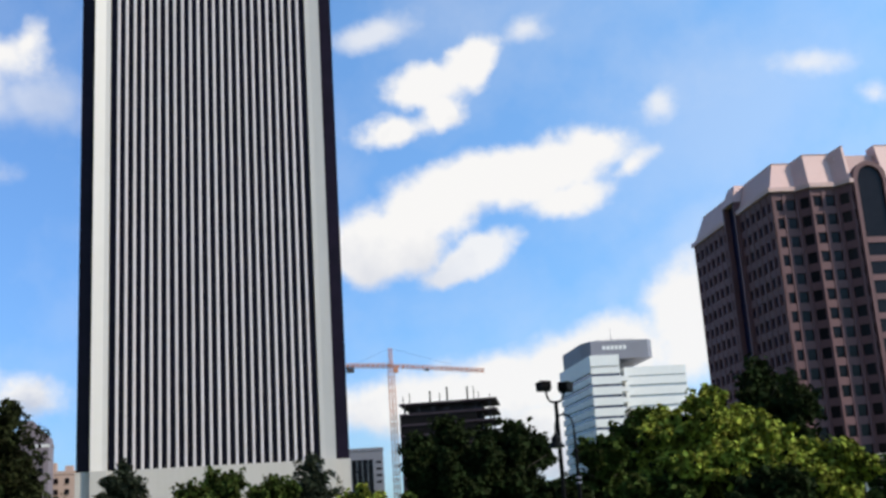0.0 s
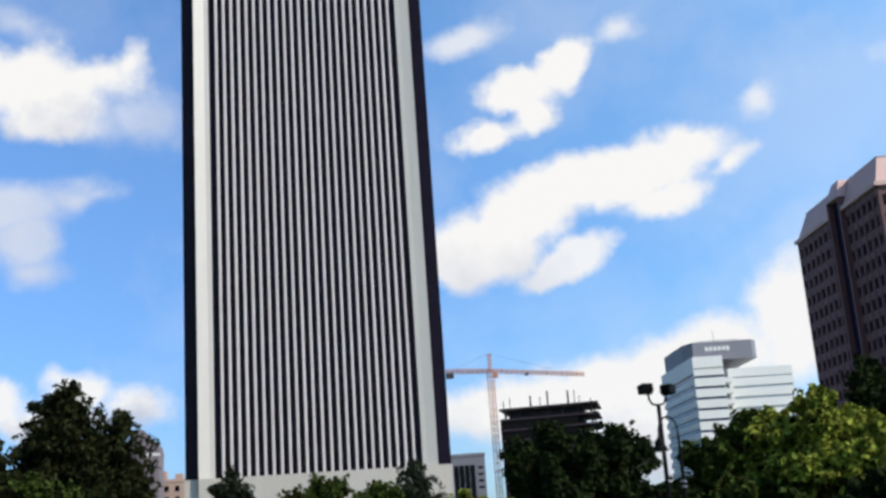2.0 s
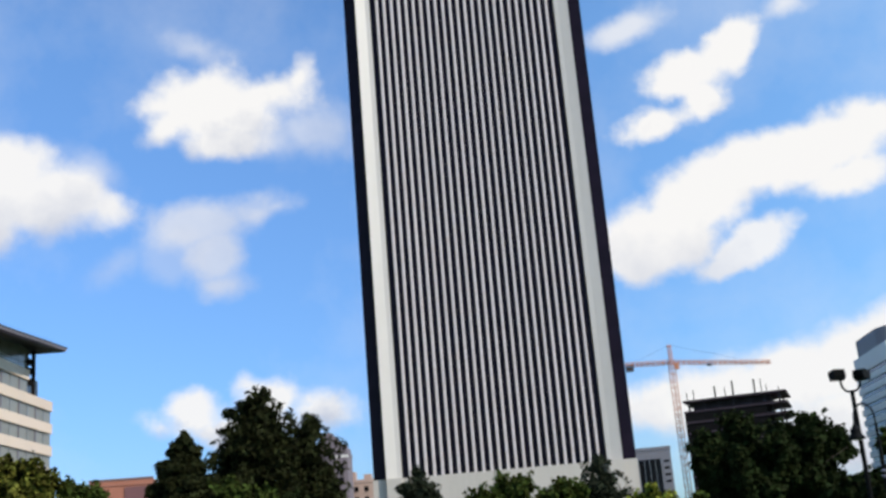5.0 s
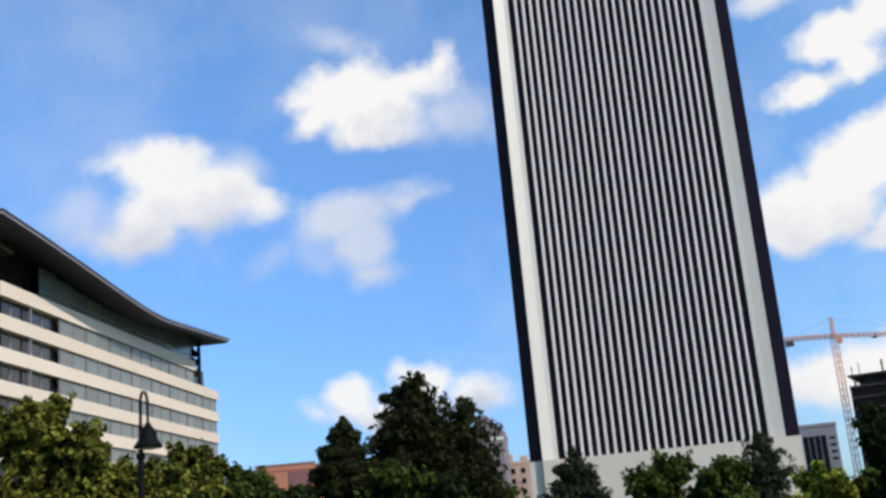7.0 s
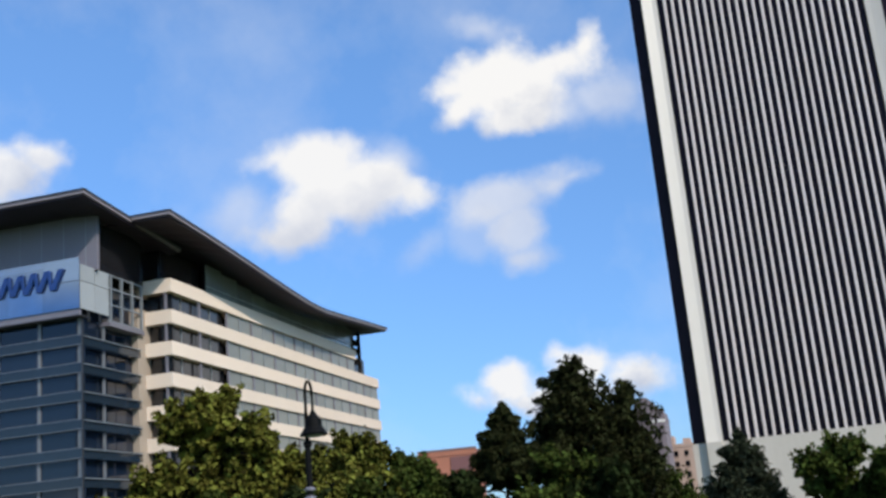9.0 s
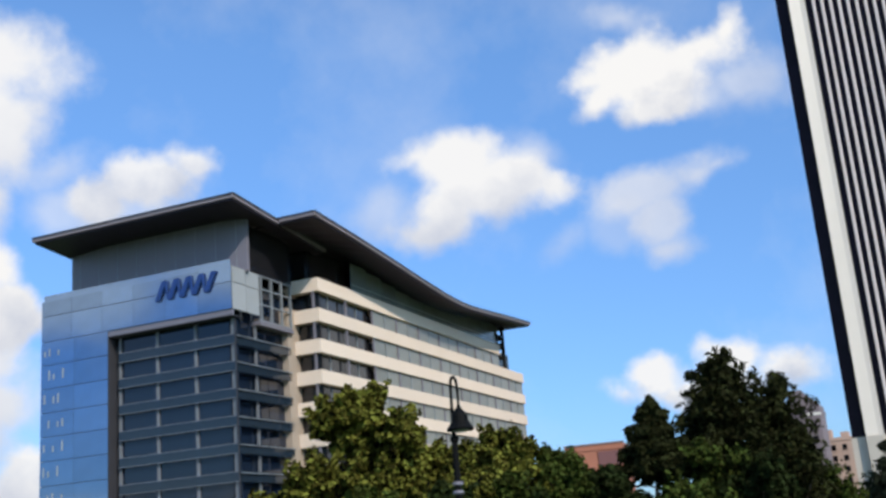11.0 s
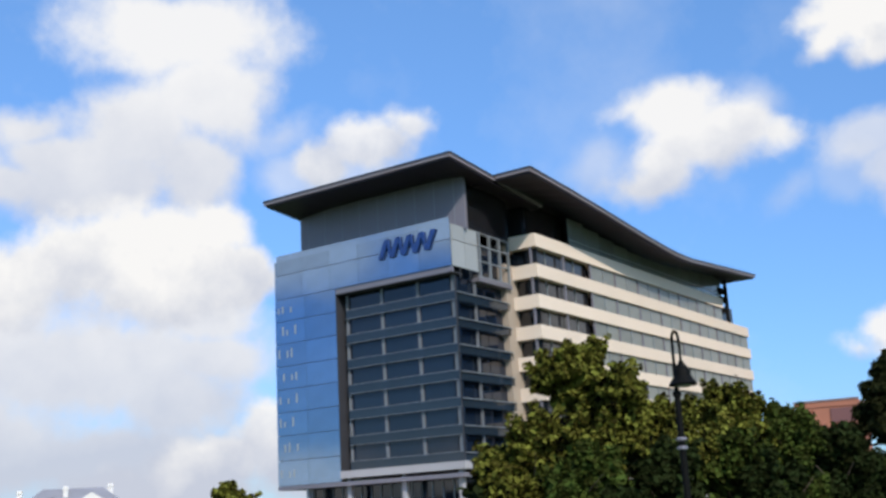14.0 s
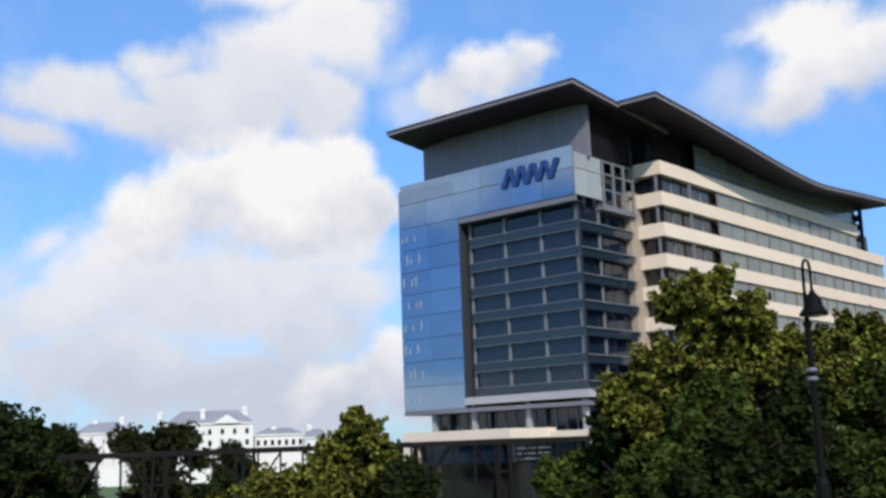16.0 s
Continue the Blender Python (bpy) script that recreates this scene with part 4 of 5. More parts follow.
def roof_over(t, up, xa, xb, ya, yb, height, M, flare=True):
    """A thin curved roof slab with a pale edge and a darker soffit that rises towards the rim."""
    n = 24
    edge, sof = bmesh.new(), bmesh.new()
    rows = []
    for i in range(n + 1):
        y = ya + (yb - ya) * i / n
        z = up(height(y))
        rows.append((y, z))
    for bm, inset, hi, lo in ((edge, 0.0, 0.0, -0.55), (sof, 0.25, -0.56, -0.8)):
        rings = []
        for i, (y, z) in enumerate(rows):
            yy = y + (inset if i == 0 else -inset if i == n else 0)
            xs = (xa + inset, xa + 6, xb - 6, xb - inset)
            rise = (0, 1.35, 1.35, 0)
            lift = min(1.0, (y - ya) / 16.0, (yb - y) / 8.0) if flare else 1.0
            low = [bm.verts.new((x, yy, z + lo + r * lift)) for x, r in zip(xs, rise)]
            top = [bm.verts.new((x, yy, z + hi - 0.001 + r * lift)) for x, r in zip(xs[::-1], rise)]
            rings.append(low + top)
        for a, b in zip(rings, rings[1:]):
            for k in range(8):
                bm.faces.new((a[k], a[(k + 1) % 8], b[(k + 1) % 8], b[k]))
        bm.faces.new(rings[0])
        bm.faces.new(rings[-1][::-1])
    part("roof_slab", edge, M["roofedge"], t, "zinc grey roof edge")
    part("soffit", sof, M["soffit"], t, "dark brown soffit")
    gut = bmesh.new()
    lip = [[gut.verts.new((xb + x, y, z + dz)) for x, dz in ((0.002, 0.02), (0.12, 0.02), (0.12, -0.2), (0.002, -0.2))] for y, z in rows]
    for a, b in zip(lip, lip[1:]):
        for k in range(4):
            gut.faces.new((a[k], a[(k + 1) % 4], b[(k + 1) % 4], b[k]))
    gut.faces.new(lip[0])
    gut.faces.new(lip[-1][::-1])
    part("gutter", gut, M["reveal"], t)
    drip = bmesh.new()
    z = rows[0][1]
    box(drip, xa, xb, ya - 0.10, ya - 0.002, z - 0.2, z + 0.02)
    part("drip_edge", drip, M["reveal"], t, "dark metal strip along the roof rim")


M["sidepane"] = mat("pale_sunlit_glass_panel", (0.27, 0.285, 0.30), 0.25, vary=0.05, grain=0.3, fine=1.0, by="object")
M["topglass"] = clear_glass("grey_green_top_glass", (0.15, 0.17, 0.165), 0.15, 0.15)
M["ledge"] = mat("grey_slab_edge", (0.30, 0.29, 0.31), 0.6, vary=0.06)
M["colgrey"] = mat("grey_column_cladding", (0.16, 0.17, 0.19), 0.5, 0.2, vary=0.1)
M["reveal"] = mat("dark_metal_reveal", (0.035, 0.035, 0.042), 0.5, 0.2, vary=0.1)
M["spandrel"] = clear_glass("teal_grey_spandrel_glass", (0.013, 0.022, 0.034), 0.12, 0.05)
build_headquarters()


# ---- the white mansion on the hill ----
def hip_roof(bm, x0, x1, y0, y1, z, rise, inset):
    prism(bm, [(x0, y0), (x1, y0), (x1, y1), (x0, y1)], z, z + rise, [(x0 + inset, (y0 + y1) / 2 - 0.4), (x1 - inset, (y0 + y1) / 2 - 0.4), (x1 - inset, (y0 + y1) / 2 + 0.4), (x0 + inset, (y0 + y1) / 2 + 0.4)])


def build_mansion():
    c = way(67.5) * 350
    t = thing("mansion", pose(c.x, c.y, -6, 0, 0, 67.5), "white painted mansion with grey hipped roofs and chimneys", "house")
    k = 350
    up = lambda tan: 1.7 + tan * k + 6
    wx = lambda az: -k * math.tan(radians(az - 67.5))
    pane = mesh_of(boxes((-0.5, 0.5, -0.05, 0.1, 0, 1.7)), M["dglass"], "window")

    def wing(a0, a1, eave, ridge, y0, deep, cols, rows, name):
        x0, x1 = wx(a0), wx(a1)
        part(name, boxes((x0, x1, y0, y0 + deep, 0, up(eave))), M["whitewall"], t)
        part("cornice", boxes((x0 - 0.4, x1 + 0.4, y0 - 0.4, y0 + deep + 0.4, up(eave), up(eave) + 0.5)), M["whitewall"], t)
        bm = bmesh.new()
        hip_roof(bm, x0 - 0.4, x1 + 0.4, y0 - 0.4, y0 + deep + 0.4, up(eave) + 0.5, up(ridge) - up(eave) - 0.5, min(5, (x1 - x0) * 0.3))
        part("roof", bm, M["slate"], t, "grey slate hipped roof")
        for i in range(cols):
            for r in range(rows):
                piece("window", pane, t, pose(x0 + (i + 0.5) * (x1 - x0) / cols, y0, up(eave) - 3.0 - r * 3.4))

    wing(69.9, 65.6, 0.0275, 0.0405, 0, 14, 7, 2, "main_wall")
    wing(74.3, 71.6, 0.0225, 0.0335, 4, 12, 5, 2, "wing_wall")
    wing(65.5, 63.0, 0.0165, 0.0235, 5, 10, 7, 1, "wing_wall")
    wing(63.0, 61.8, 0.0125, 0.0215, 2, 12, 3, 1, "pavilion_wall")
    x = wx(66.9)
    bm = bmesh.new()
    v = [(x - 4.2, up(0.0285)), (x + 4.2, up(0.0285)), (x, up(0.036))]
    lo = [bm.verts.new((p, -0.9, q)) for p, q in v]
    hi = [bm.verts.new((p, 5.0, q)) for p, q in v]
    bm.faces.new(lo)
    bm.faces.new(hi[::-1])
    for i in range(3):
        bm.faces.new((lo[i], lo[(i + 1) % 3], hi[(i + 1) % 3], hi[i]))
    part("pediment", bm, M["whitewall"], t)
    chim = lambda az, y, tan: part("chimney", boxes((wx(az) - 0.7, wx(az) + 0.7, y, y + 1.5, up(0.02), up(tan)), (wx(az) - 0.9, wx(az) + 0.9, y - 0.2, y + 1.7, up(tan) - 1.0, up(tan) - 0.6)), M["whitewall"], t)
    for az, y, tan in ((70.2, 3, 0.0400), (68.1, 2, 0.0420), (66.0, 6, 0.0435), (72.1, 8, 0.0375), (73.4, 9, 0.0345), (62.7, 6, 0.0255), (64.5, 8, 0.0250)):
        chim(az, y, tan)
    for i in range(4):
        bm = bmesh.new()
        lathe(bm, [(0.42, 0), (0.36, up(0.0215))], 10)
        p = part("portico_column", bm, M["whitewall"], t)
        p.matrix_basis = pose(wx(74.0) + i * 3.2, 2.6, 0)
    part("retaining_wall", boxes((wx(74.2), wx(71.8), -3, -2, 0, up(0.006) - 4)), M["whitewall"], t)


build_mansion()


# ---- old steel viaduct ----
def build_viaduct():
    c = way(64) * 88
    t = thing("steel_viaduct", pose(c.x, c.y, -6, 0, 0, 66), "dark rusty steel trestle on braced legs", "viaduct")
    z = 8.25
    x0, x1 = -46.0, 34.0
    part("deck_girder", boxes((x0, x1, -0.7, -0.45, z - 0.42, z)), M["steel"], t)
    part("deck_girder", boxes((x0, x1, 0.45, 0.7, z - 0.42, z)), M["steel"], t)
    part("deck", boxes((x0, x1, -0.45, 0.45, z - 0.2, z - 0.05)), M["steel"], t)
    bars = []
    for q in (-1, 1):
        bars += [("leg", (-0.9, q * 0.9, 0), (-0.35, q * 0.55, z - 0.28), 0.13), ("leg", (0.9, q * 0.9, 0), (0.35, q * 0.55, z - 0.28), 0.13),
                 ("brace", (-0.8, q * 0.85, 1.5), (0.55, q * 0.7, 5.6), 0.07), ("brace", (0.8, q * 0.85, 1.5), (-0.55, q * 0.7, 5.6), 0.07),
                 ("strut", (-0.5, q * 0.66, 5.7), (0.5, q * 0.66, 5.7), 0.08),
                 ("brace", (0.5, q * 0.62, 5.2), (2.6, q * 0.6, z - 0.2), 0.08), ("brace", (-0.5, q * 0.62, 5.2), (-2.6, q * 0.6, z - 0.2), 0.08)]
    for name, p, q, r in bars:
        bm = bmesh.new()
        beam(bm, p, q, r, 6)
        me = mesh_of(bm, M["steel"], name)
        for i in range(12):
            piece(name, me, t, pose(x0 + 3 + i * 6.7, 0, 0))
    post = mesh_of(boxes((-0.08, 0.08, -0.62, -0.5, 0, z - 0.42)), M["steel"], "hanger")
    for i in range(46):
        piece("hanger", post, t, pose(x0 + 1.4 + i * 1.7, 0, 0))


build_viaduct()


# ---- lamps ----
def build_flood_lamp():
    p = spot(-6.2, 37)
    t = thing("flood_lamp", pose(p.x, p.y, p.z, 0, 0, -6), "black twin-headed floodlight pole standing on the lawn", "street lamp")
    top = 1.7 + 0.100 * 37
    bm = bmesh.new()
    lathe(bm, [(0.15, 0), (0.15, 0.5), (0.085, 0.6), (0.075, 2.6), (0.065, top)], 12)
    part("pole", bm, M["blackiron"], t)
    for s, dz in ((-1, 0.42), (1, 0.34)):
        bm = bmesh.new()
        pts = [(0, top - 0.05), (s * 0.18, top), (s * 0.27, top + 0.14), (s * 0.30, top + dz)]
        for a, b in zip(pts, pts[1:]):
            beam(bm, (a[0], 0, a[1]), (b[0], 0, b[1]), 0.035, 8)
        arm = part("arm", bm, M["blackiron"], t)
        bm = bmesh.new()
        prism(bm, [(-0.19, -0.10), (0.19, -0.10), (0.24, 0.18), (-0.24, 0.18)], -0.15, 0.15, [(-0.17, -0.08), (0.17, -0.08), (0.23, 0.18), (-0.23, 0.18)])
        for x in (-0.16, -0.08, 0, 0.08, 0.16):
            box(bm, x - 0.01, x + 0.01, -0.17, -0.09, -0.12, 0.12)
        head = part("lamp_head", bm, M["blackiron"], arm)
        head.matrix_basis = pose(s * 0.33, 0, top + dz + 0.12, -14, 0, -28 * s)
        lens = part("lens", boxes((-0.2, 0.2, 0.181, 0.2, -0.11, 0.11)), M["lampglass"], arm, "frosted glass lens")
        lens.matrix_basis = head.matrix_basis.copy()


def build_lantern(az, dist, top, crook, turn, label):
    """A post with a shepherd's crook from which a bell lantern hangs, with collars on the pole."""
    p = spot(az, dist)
    t = thing("street_lamp", pose(p.x, p.y, p.z, 0, 0, turn), label, "street lamp", "bell lantern posts")
    z = top - p.z
    bm = bmesh.new()
    lathe(bm, [(0.20, 0), (0.20, 0.25), (0.14, 0.35), (0.11, 0.9), (0.065, 1.0), (0.052, z - 1.15), (0.075, z - 1.13), (0.075, z - 1.06), (0.04, z - 1.04), (0.034, z - 0.55)], 14)
    part("pole", bm, M["blackiron"], t)
    bm = bmesh.new()
    prev = None
    for i in range(15):
        a = math.pi * i / 14
        q = (crook / 2 - crook / 2 * math.cos(a), 0, z - 0.22 - crook / 2 + (0.22 + crook / 2) * math.sin(a) ** 0.8)
        if i == 0:
            q = (0, 0, z - 0.62)
        if prev:
            beam(bm, prev, q, 0.026, 8)
        prev = q
    beam(bm, prev, (crook, 0, z - 0.55), 0.022, 8)
    part("crook", bm, M["blackiron"], t)
    bm = bmesh.new()
    b = z - 0.96
    lathe(bm, [(0.235, b), (0.245, b + 0.03), (0.20, b + 0.09), (0.155, b + 0.16), (0.145, b + 0.27), (0.12, b + 0.31), (0.07, b + 0.36), (0.03, b + 0.44)], 18, (crook, 0))
    part("bell_shade", bm, M["blackiron"], t)
    bm = bmesh.new()
    lathe(bm, [(0.03, b - 0.03), (0.12, b - 0.02), (0.16, b), (0.16, b + 0.03)], 14, (crook, 0))
    part("lamp_globe", bm, M["lampglass"], t, "frosted glass globe")
    for zz in (z - 1.9, z - 2.05):
        bm = bmesh.new()
        lathe(bm, [(0.06, zz), (0.095, zz + 0.02), (0.095, zz + 0.05), (0.06, zz + 0.07)], 12)
        part("collar", bm, M["grey"], t, "grey ring")


build_flood_lamp()
build_lantern(37.42, 19.5, 1.7 + 0.150 * 19.5, 0.12, 37, "black iron lamp post with a hanging bell lantern")
build_lantern(-7.0, 33, 1.7 + 0.088 * 33, 0.55, 174, "black iron lamp post with a wide crook and bell lantern")


# ---- trees ----
def leaf_mesh(name, centres, sizes, normals, material, rng, ratio=0.62):
    """One mesh of small folded leaves at the given places."""
    n = len(centres)
    rnd = rng.normal(size=(n, 3))
    nrm = normals + rnd * 0.65
    nrm /= np.linalg.norm(nrm, axis=1)[:, None]
    a = np.cross(nrm, rng.normal(size=(n, 3)))
    a /= np.linalg.norm(a, axis=1)[:, None] + 1e-9
    b = np.cross(nrm, a)
    s = sizes[:, None]
    v = np.empty((n, 4, 3))
    v[:, 0] = centres - a * s
    v[:, 1] = centres + b * s * ratio + nrm * s * 0.22
    v[:, 2] = centres + a * s
    v[:, 3] = centres - b * s * ratio + nrm * s * 0.22
    idx = np.arange(n * 4).reshape(n, 4)
    tris = np.concatenate([idx[:, [0, 1, 2]], idx[:, [0, 2, 3]]], 1).reshape(-1)
    me = bpy.data.meshes.new(name)
    me.vertices.add(n * 4)
    me.vertices.foreach_set("co", v.reshape(-1).astype(np.float32))
    me.loops.add(len(tris))
    me.loops.foreach_set("vertex_index", tris.astype(np.int32))
    me.polygons.add(n * 2)
    me.polygons.foreach_set("loop_start", np.arange(0, n * 6, 3, dtype=np.int32))
    me.polygons.foreach_set("loop_total", np.full(n * 2, 3, np.int32))
    me.update(calc_edges=True)
    me.materials.append(material)
    return me


def ball_points(rng, n):
    d = rng.normal(size=(n, 3))
    return d / np.linalg.norm(d, axis=1)[:, None]


def tree(az, dist, tan, wide, leaves, kind, label, seed, leaf=0.17, count=9000, clump=0.9, name="tree", bottom=0.12, gap=0.0):
    """A tree whose top shows at that slope; wide: degrees across. kind: broad, conifer, dense or shrub."""
    rng = np.random.default_rng(seed)
    p = spot(az, dist)
    high = 1.7 + tan * dist - p.z
    rad = dist * math.tan(radians(wide / 2))
    t = thing(name, pose(p.x, p.y, p.z - 0.05), label, "shrub" if kind == "shrub" else "tree", "trees of the park")
    # trunk with limbs
    bm = bmesh.new()
    r = max(0.06, high * 0.018)
    pts = [Vector((0, 0, 0))]
    levels = 6
    for i in range(1, levels + 1):
        f = i / levels
        pts.append(Vector((rng.normal() * 0.012 * high, rng.normal() * 0.012 * high, high * 0.86 * f)))
    for i in range(levels):
        beam(bm, pts[i], pts[i + 1], r * (1 - 0.85 * i / levels), 8, r * (1 - 0.85 * (i + 1) / levels))
    for i in range(14):
        f = rng.uniform(0.25, 0.8)
        base = pts[0].lerp(pts[-1], f)
        k = rng.uniform(0, math.tau)
        out = rad * rng.uniform(0.45, 0.8) * (1.2 - f if kind in ("conifer", "dense") else 1)
        tip = base + Vector((math.cos(k) * out, math.sin(k) * out, high * (0.02 if kind == "conifer" else 0.14)))
        beam(bm, base, tip, r * 0.35, 5, r * 0.08)
    part("trunk", bm, M["bark"], t)
    # clumps
    cl = []
    if kind == "conifer":
        deep = min(high * 0.95, rad * 1.5)
        for i in range(330):
            f = rng.uniform(0.0, 1.0) ** 0.75
            z = high - deep * f if i % 5 > 0 else rng.uniform(0.1 * high, high - deep * 0.7)
            w = rad * min(1.0, (high - z) / deep) ** 0.68 * (0.85 + 0.15 * math.sin(z * 5.5)) + 0.05
            k = rng.uniform(0, math.tau)
            rr = w * rng.uniform(0.3, 0.92)
            cl.append((math.cos(k) * rr, math.sin(k) * rr, z - rr * 0.10, max(0.20, 0.26 * w * rng.uniform(0.7, 1.25))))
        for i in range(6):
            cl.append((0, 0, high - 0.12 - deep * 0.03 * i, 0.13 + 0.03 * i))
    elif kind == "dense":
        # several upright leaders, as an old cypress has
        leaders = [(0, 0, 0.0, 0.52), (-0.42, 0.1, 0.25, 0.42)] + [(rng.uniform(-0.6, 0.6), rng.uniform(-0.5, 0.5), rng.uniform(0.15, 0.9), rng.uniform(0.34, 0.5)) for _ in range(6)]
        for lx, ly, down, lw in leaders:
            tip = high - down * rad
            for i in range(80):
                z = tip - (tip - 0.3) * rng.uniform(0.0, 1.0) ** 1.5
                w = rad * lw * min(1.0, (tip - z) / (rad * 1.1)) ** 0.45 + 0.05
                k = rng.uniform(0, math.tau)
                rr = w * math.sqrt(rng.uniform(0.1, 1))
                cl.append((lx * rad + math.cos(k) * rr, ly * rad + math.sin(k) * rr, z, min(max(0.22, w * 0.5), clump * 0.5) * rng.uniform(0.6, 1.2)))
    else:
        body = min(high * (1 - bottom), rad * 2.5)
        foot = high - body
        lobes = [(0, 0, 0.72, 0.42), (rng.uniform(-0.2, 0.2), rng.uniform(-0.2, 0.2), 0.82, 0.26), (0, 0, 0.42, 0.5)]
        for j in range(15):
            k = math.tau * (j + rng.uniform(0, 0.8)) / 7.5
            lz = rng.uniform(0.12, 0.84)
            reach = math.sqrt(max(0.1, 1 - (abs(lz - 0.42) / 0.62) ** 2)) * rng.uniform(0.55, 0.86)
            lobes.append((math.cos(k) * reach, math.sin(k) * reach, lz, rng.uniform(0.18, 0.32)))
        for lx, ly, lz, lw in lobes:
            # leafy sprays that reach out of each limb's end, with gaps between them
            for q in ball_points(rng, 17):
                lift = q[2] * 0.8 + 0.22
                reach = rng.uniform(0.8, 1.25)
                for step in range(4):
                    f = (0.42 + 0.22 * step) * reach
                    z = foot + (lz + lift * lw * 0.6 * f) * body
                    size = clump * (0.43 - 0.075 * step) * rng.uniform(0.7, 1.2) * min(1.0, rad / 2.2)
                    cl.append(((lx + q[0] * lw * f) * rad, (ly + q[1] * lw * f) * rad, max(z, foot * 0.7), size))
    cl = np.array(cl)
    # no clump stands above the treetop
    cl[:, 2] = np.minimum(cl[:, 2], high - cl[:, 3] * 0.55)
    weight = cl[:, 3] ** 1.8
    pick = rng.choice(len(cl), size=count, p=weight / weight.sum())
    d = ball_points(rng, count)
    shell = rng.uniform(0.45, 1.0, count) ** 0.6
    stretch = np.array([1.0, 1.0, 0.72])
    centres = cl[pick, :3] + d * stretch * (cl[pick, 3] * shell)[:, None]
    outward = d * 0.8 + np.array([0, 0, 0.55])
    sizes = leaf * rng.uniform(0.6, 1.35, count)
    centres[:, 2] = np.maximum(centres[:, 2], 0.1)
    # oversized leaves added inside the crown to block light and darken its gaps
    inner = rng.choice(len(cl), size=count // 9)
    core = cl[inner, :3].copy()
    core[:, :2] *= rng.uniform(0.1, 0.72, len(inner))[:, None]
    core[:, 2] -= rng.uniform(0.15, 0.55, len(inner)) * rad * 0.5
    core[:, 2] = np.maximum(core[:, 2], 0.2)
    centres = np.concatenate([centres, core])
    outward = np.concatenate([outward, ball_points(rng, len(inner))])
    sizes = np.concatenate([sizes, leaf * rng.uniform(1.6, 2.6, len(inner))])
    crown = new("crown", leaf_mesh("crown", centres, sizes, outward, leaves, rng, 0.4 if kind in ("conifer", "dense") else 0.62))
    crown.parent = t
    return t


CYP, SPR, BRD, SHR = "dense", "conifer", "broad", "shrub"
tree(23.6, 75, 0.1536, 6.0, LEAF["pine"], CYP, "tall dark evergreen with several upright leaders", 1, 0.24, 26000, 1.7)
tree(21.0, 79, 0.1258, 6.4, LEAF["pine"], CYP, "dark evergreen with a rounded crown", 2, 0.24, 24000, 1.7)
tree(27.35, 72, 0.1168, 4.8, LEAF["pine"], SPR, "dark green pointed conifer", 3, 0.20, 26000)
tree(15.72, 95, 0.0726, 6.0, LEAF["blue"], SPR, "grey green spruce before the tower base", 4, 0.22, 30000)
tree(11.3, 92, 0.062, 4.2, LEAF["mid"], BRD, "mid green round tree before the tower base", 5, 0.22, 9000, 1.0)
tree(8.6, 90, 0.0527, 3.4, LEAF["mid"], BRD, "low mid green tree before the tower base", 6, 0.22, 8000, 1.0)
tree(6.45, 95, 0.0693, 3.0, LEAF["blue"], CYP, "grey green evergreen before the tower base", 7, 0.22, 8000, 1.0)
tree(3.9, 60, 0.0395, 3.2, LEAF["lime"], BRD, "yellow green young tree", 8, 0.16, 7000, 0.8)
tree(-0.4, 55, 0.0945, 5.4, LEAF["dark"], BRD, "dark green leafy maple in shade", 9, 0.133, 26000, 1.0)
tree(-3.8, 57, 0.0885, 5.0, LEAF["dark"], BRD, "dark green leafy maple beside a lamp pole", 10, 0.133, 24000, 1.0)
tree(-8.2, 48, 0.0680, 3.6, LEAF["mid"], BRD, "mid green tree behind the lamp poles", 11, 0.16, 10000, 0.8)
tree(-10.6, 62, 0.0890, 4.2, LEAF["mid"], BRD, "mid green tree before the white offices", 12, 0.18, 10000, 1.0)
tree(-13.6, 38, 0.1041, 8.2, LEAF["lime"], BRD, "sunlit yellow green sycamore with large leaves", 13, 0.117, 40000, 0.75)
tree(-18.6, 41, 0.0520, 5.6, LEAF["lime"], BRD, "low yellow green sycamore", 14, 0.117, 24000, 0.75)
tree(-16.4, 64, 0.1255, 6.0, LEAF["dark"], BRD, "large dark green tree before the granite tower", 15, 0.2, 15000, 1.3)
tree(-22.6, 52, 0.0340, 4.6, LEAF["mid"], BRD, "dark green shrubby tree", 16, 0.17, 8000, 0.9)
tree(41.9, 40, 0.1545, 7.4, LEAF["olive"], BRD, "sunlit olive green tree before the offices", 117, 0.117, 42000, 0.8)
tree(45.0, 39, 0.0900, 6.4, LEAF["olive"], BRD, "low olive green tree", 18, 0.117, 26000, 0.8)
tree(38.4, 43, 0.0980, 5.2, LEAF["olive"], BRD, "olive green tree behind a lamp post", 19, 0.117, 22000, 0.8)
tree(35.3, 52, 0.1060, 5.0, LEAF["olive"], BRD, "olive green round tree", 20, 0.133, 22000, 0.9)
tree(32.7, 54, 0.0840, 4.2, LEAF["mid"], BRD, "mid green spreading tree", 21, 0.133, 18000, 0.9)
tree(30.3, 60, 0.0600, 4.0, LEAF["dark"], BRD, "dark green low tree before a brick building", 22, 0.18, 9000, 0.9)
tree(60.3, 55, 0.0400, 4.4, LEAF["olive"], BRD, "olive green young tree with an open crown", 23, 0.133, 18000, 0.8)
tree(65.2, 50, -0.0060, 6.4, LEAF["olive"], SHR, "sunlit olive green bush", 24, 0.15, 10000, 0.8, name="shrub")
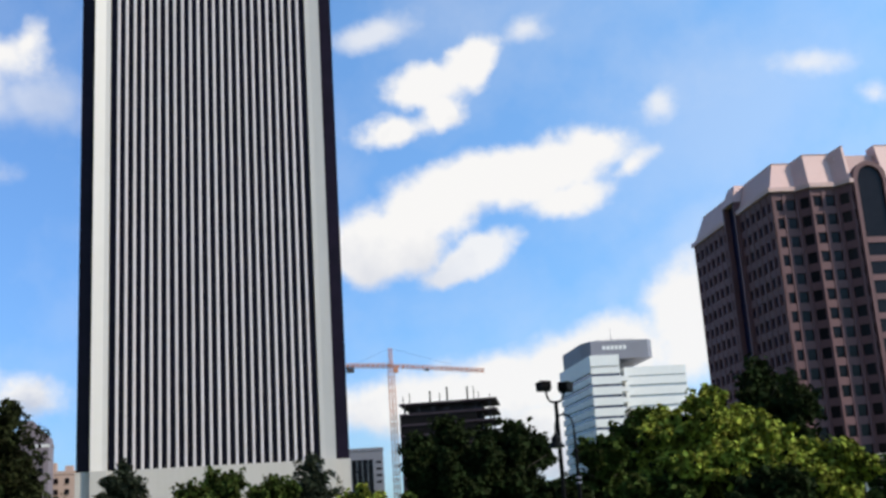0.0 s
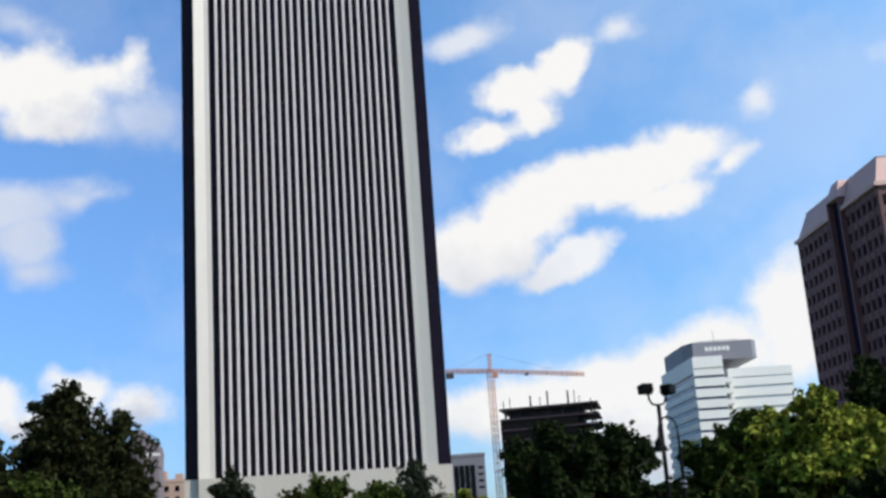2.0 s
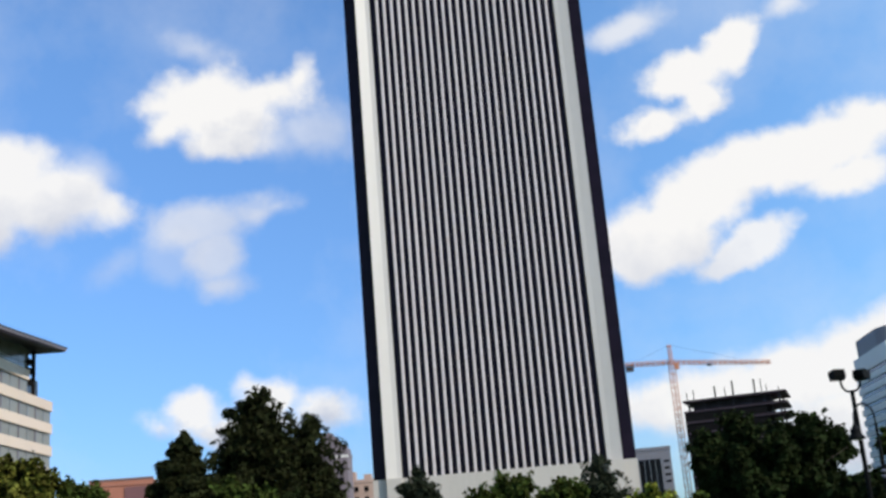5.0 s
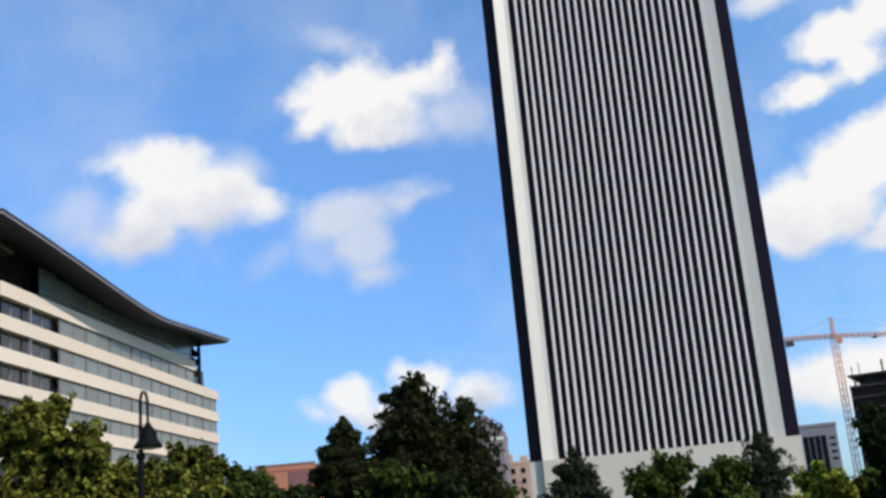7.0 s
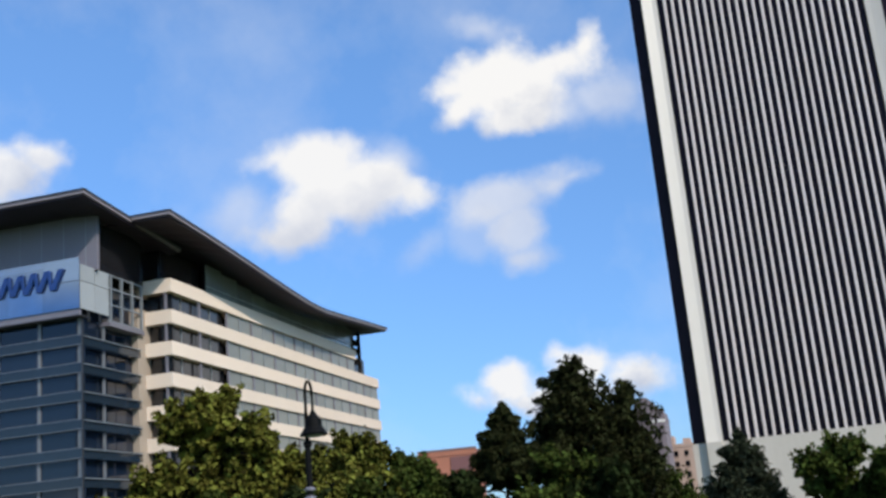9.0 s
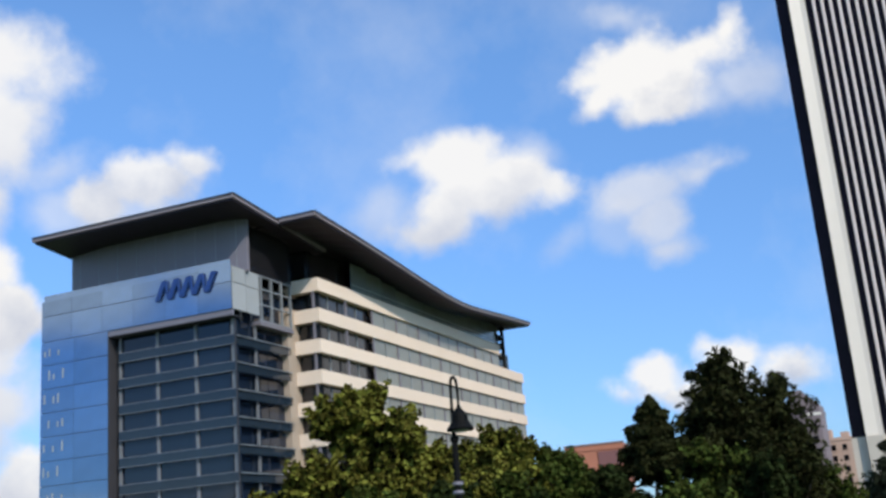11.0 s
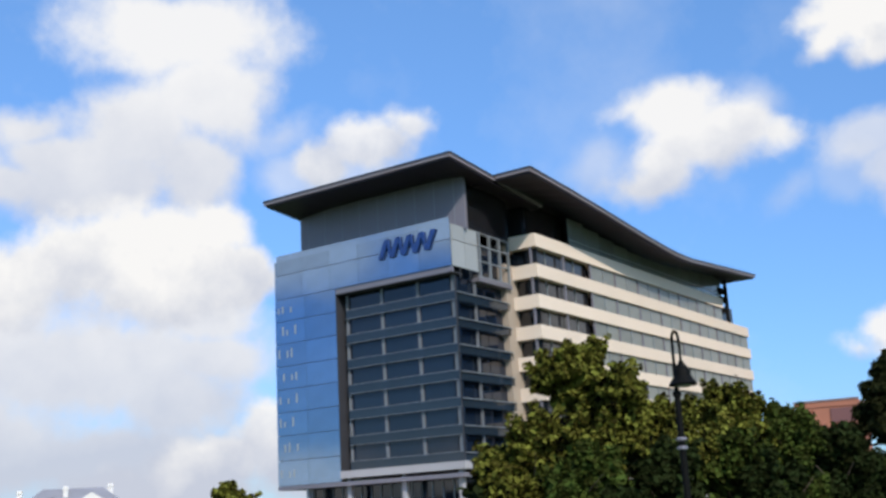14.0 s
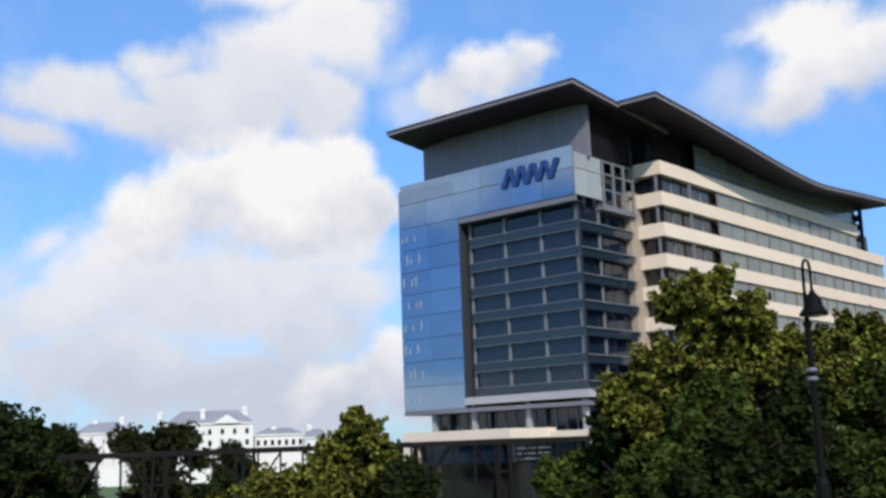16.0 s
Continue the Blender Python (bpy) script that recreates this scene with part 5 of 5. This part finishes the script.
tree(62.4, 52, 0.0020, 4.4, LEAF["olive"], SHR, "olive green bush beside the viaduct", 25, 0.15, 8000, 0.8, name="shrub")
tree(57.9, 52, -0.0040, 4.0, LEAF["dark"], SHR, "dark green bush beside the viaduct", 26, 0.15, 7000, 0.8, name="shrub")
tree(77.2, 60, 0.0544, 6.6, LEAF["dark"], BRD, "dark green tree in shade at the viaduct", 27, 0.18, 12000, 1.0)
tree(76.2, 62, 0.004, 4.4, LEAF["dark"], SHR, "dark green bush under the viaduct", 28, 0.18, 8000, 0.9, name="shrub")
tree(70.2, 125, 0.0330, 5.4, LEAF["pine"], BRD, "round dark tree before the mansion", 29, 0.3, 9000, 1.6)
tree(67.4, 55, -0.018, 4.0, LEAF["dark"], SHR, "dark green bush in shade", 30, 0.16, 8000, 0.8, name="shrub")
tree(49.3, 40, -0.004, 4.6, LEAF["mid"], SHR, "mid green bush before the offices", 31, 0.15, 9000, 0.8, name="shrub")
tree(58.6, 150, 0.0080, 4.0, LEAF["dark"], BRD, "dark green tree behind the viaduct", 32, 0.3, 6000, 1.6)
tree(66.8, 140, 0.0150, 2.6, LEAF["dark"], BRD, "dark green tree on the mansion slope", 33, 0.3, 5000, 1.4)
tree(74.6, 150, 0.0330, 4.0, LEAF["dark"], BRD, "dark green woodland tree by the mansion", 34, 0.3, 8000, 1.6)
for i, (az, d, tan) in enumerate(((-5.6, 44, 0.032), (-11, 36, 0.03), (-16, 34, 0.03), (1.4, 62, 0.03), (33.6, 46, 0.045), (26, 66, 0.05), (29.0, 64, 0.045), (19.4, 84, 0.05), (22.6, 70, 0.06), (24.8, 71, 0.075), (47.0, 39, 0.035), (42.5, 37, 0.06), (38.6, 40, 0.06), (35.0, 46, 0.06), (40.6, 36, 0.02), (45.2, 36, 0.0), (38.0, 36, -0.01), (35.6, 39, 0.0), (43.2, 35, -0.02))):
    tree(az, d, tan, 5.0, LEAF["mid" if i % 2 else "dark"], SHR, "dense green bush under the trees", 50 + i, 0.17, 7000, 0.8, name="shrub")


# ---- small things in the park ----
def build_pavilion():
    p = spot(-20.4, 72)
    t = thing("park_pavilion", pose(p.x, p.y, p.z, 0, 0, -16), "low cream park pavilion with a thin flat roof", "pavilion")
    h = 1.7 + 0.0325 * 72 - p.z
    part("roof", boxes((0, 9, -1.2, 4, h - 0.22, h)), M["band"], t)
    part("fascia", boxes((-0.05, 9.05, -1.3, -1.2, h - 0.3, h - 0.02)), M["band"], t)
    part("wall", boxes((0.6, 8.4, 0.4, 3.4, 0, h - 0.24)), M["pier"], t)
    for x in (0.3, 3.1, 5.9, 8.7):
        bm = bmesh.new()
        beam(bm, (x, -0.9, 0), (x, -0.9, h - 0.22), 0.09, 10)
        part("post", bm, M["band"], t)


def build_marker():
    p = spot(50.7, 40)
    t = thing("marker_post", pose(p.x, p.y, p.z), "slim post with an orange red drum marker on top", "marker")
    h = 1.7 - 0.037 * 40 - p.z
    bm = bmesh.new()
    lathe(bm, [(0.05, 0), (0.04, h - 0.4)], 10)
    part("post", bm, M["blackiron"], t)
    bm = bmesh.new()
    lathe(bm, [(0.16, h - 0.42), (0.27, h - 0.38), (0.30, h - 0.2), (0.25, h - 0.05), (0.10, h)], 18)
    part("drum", bm, M["redplastic"], t, "orange red plastic drum")


build_pavilion()
build_marker()
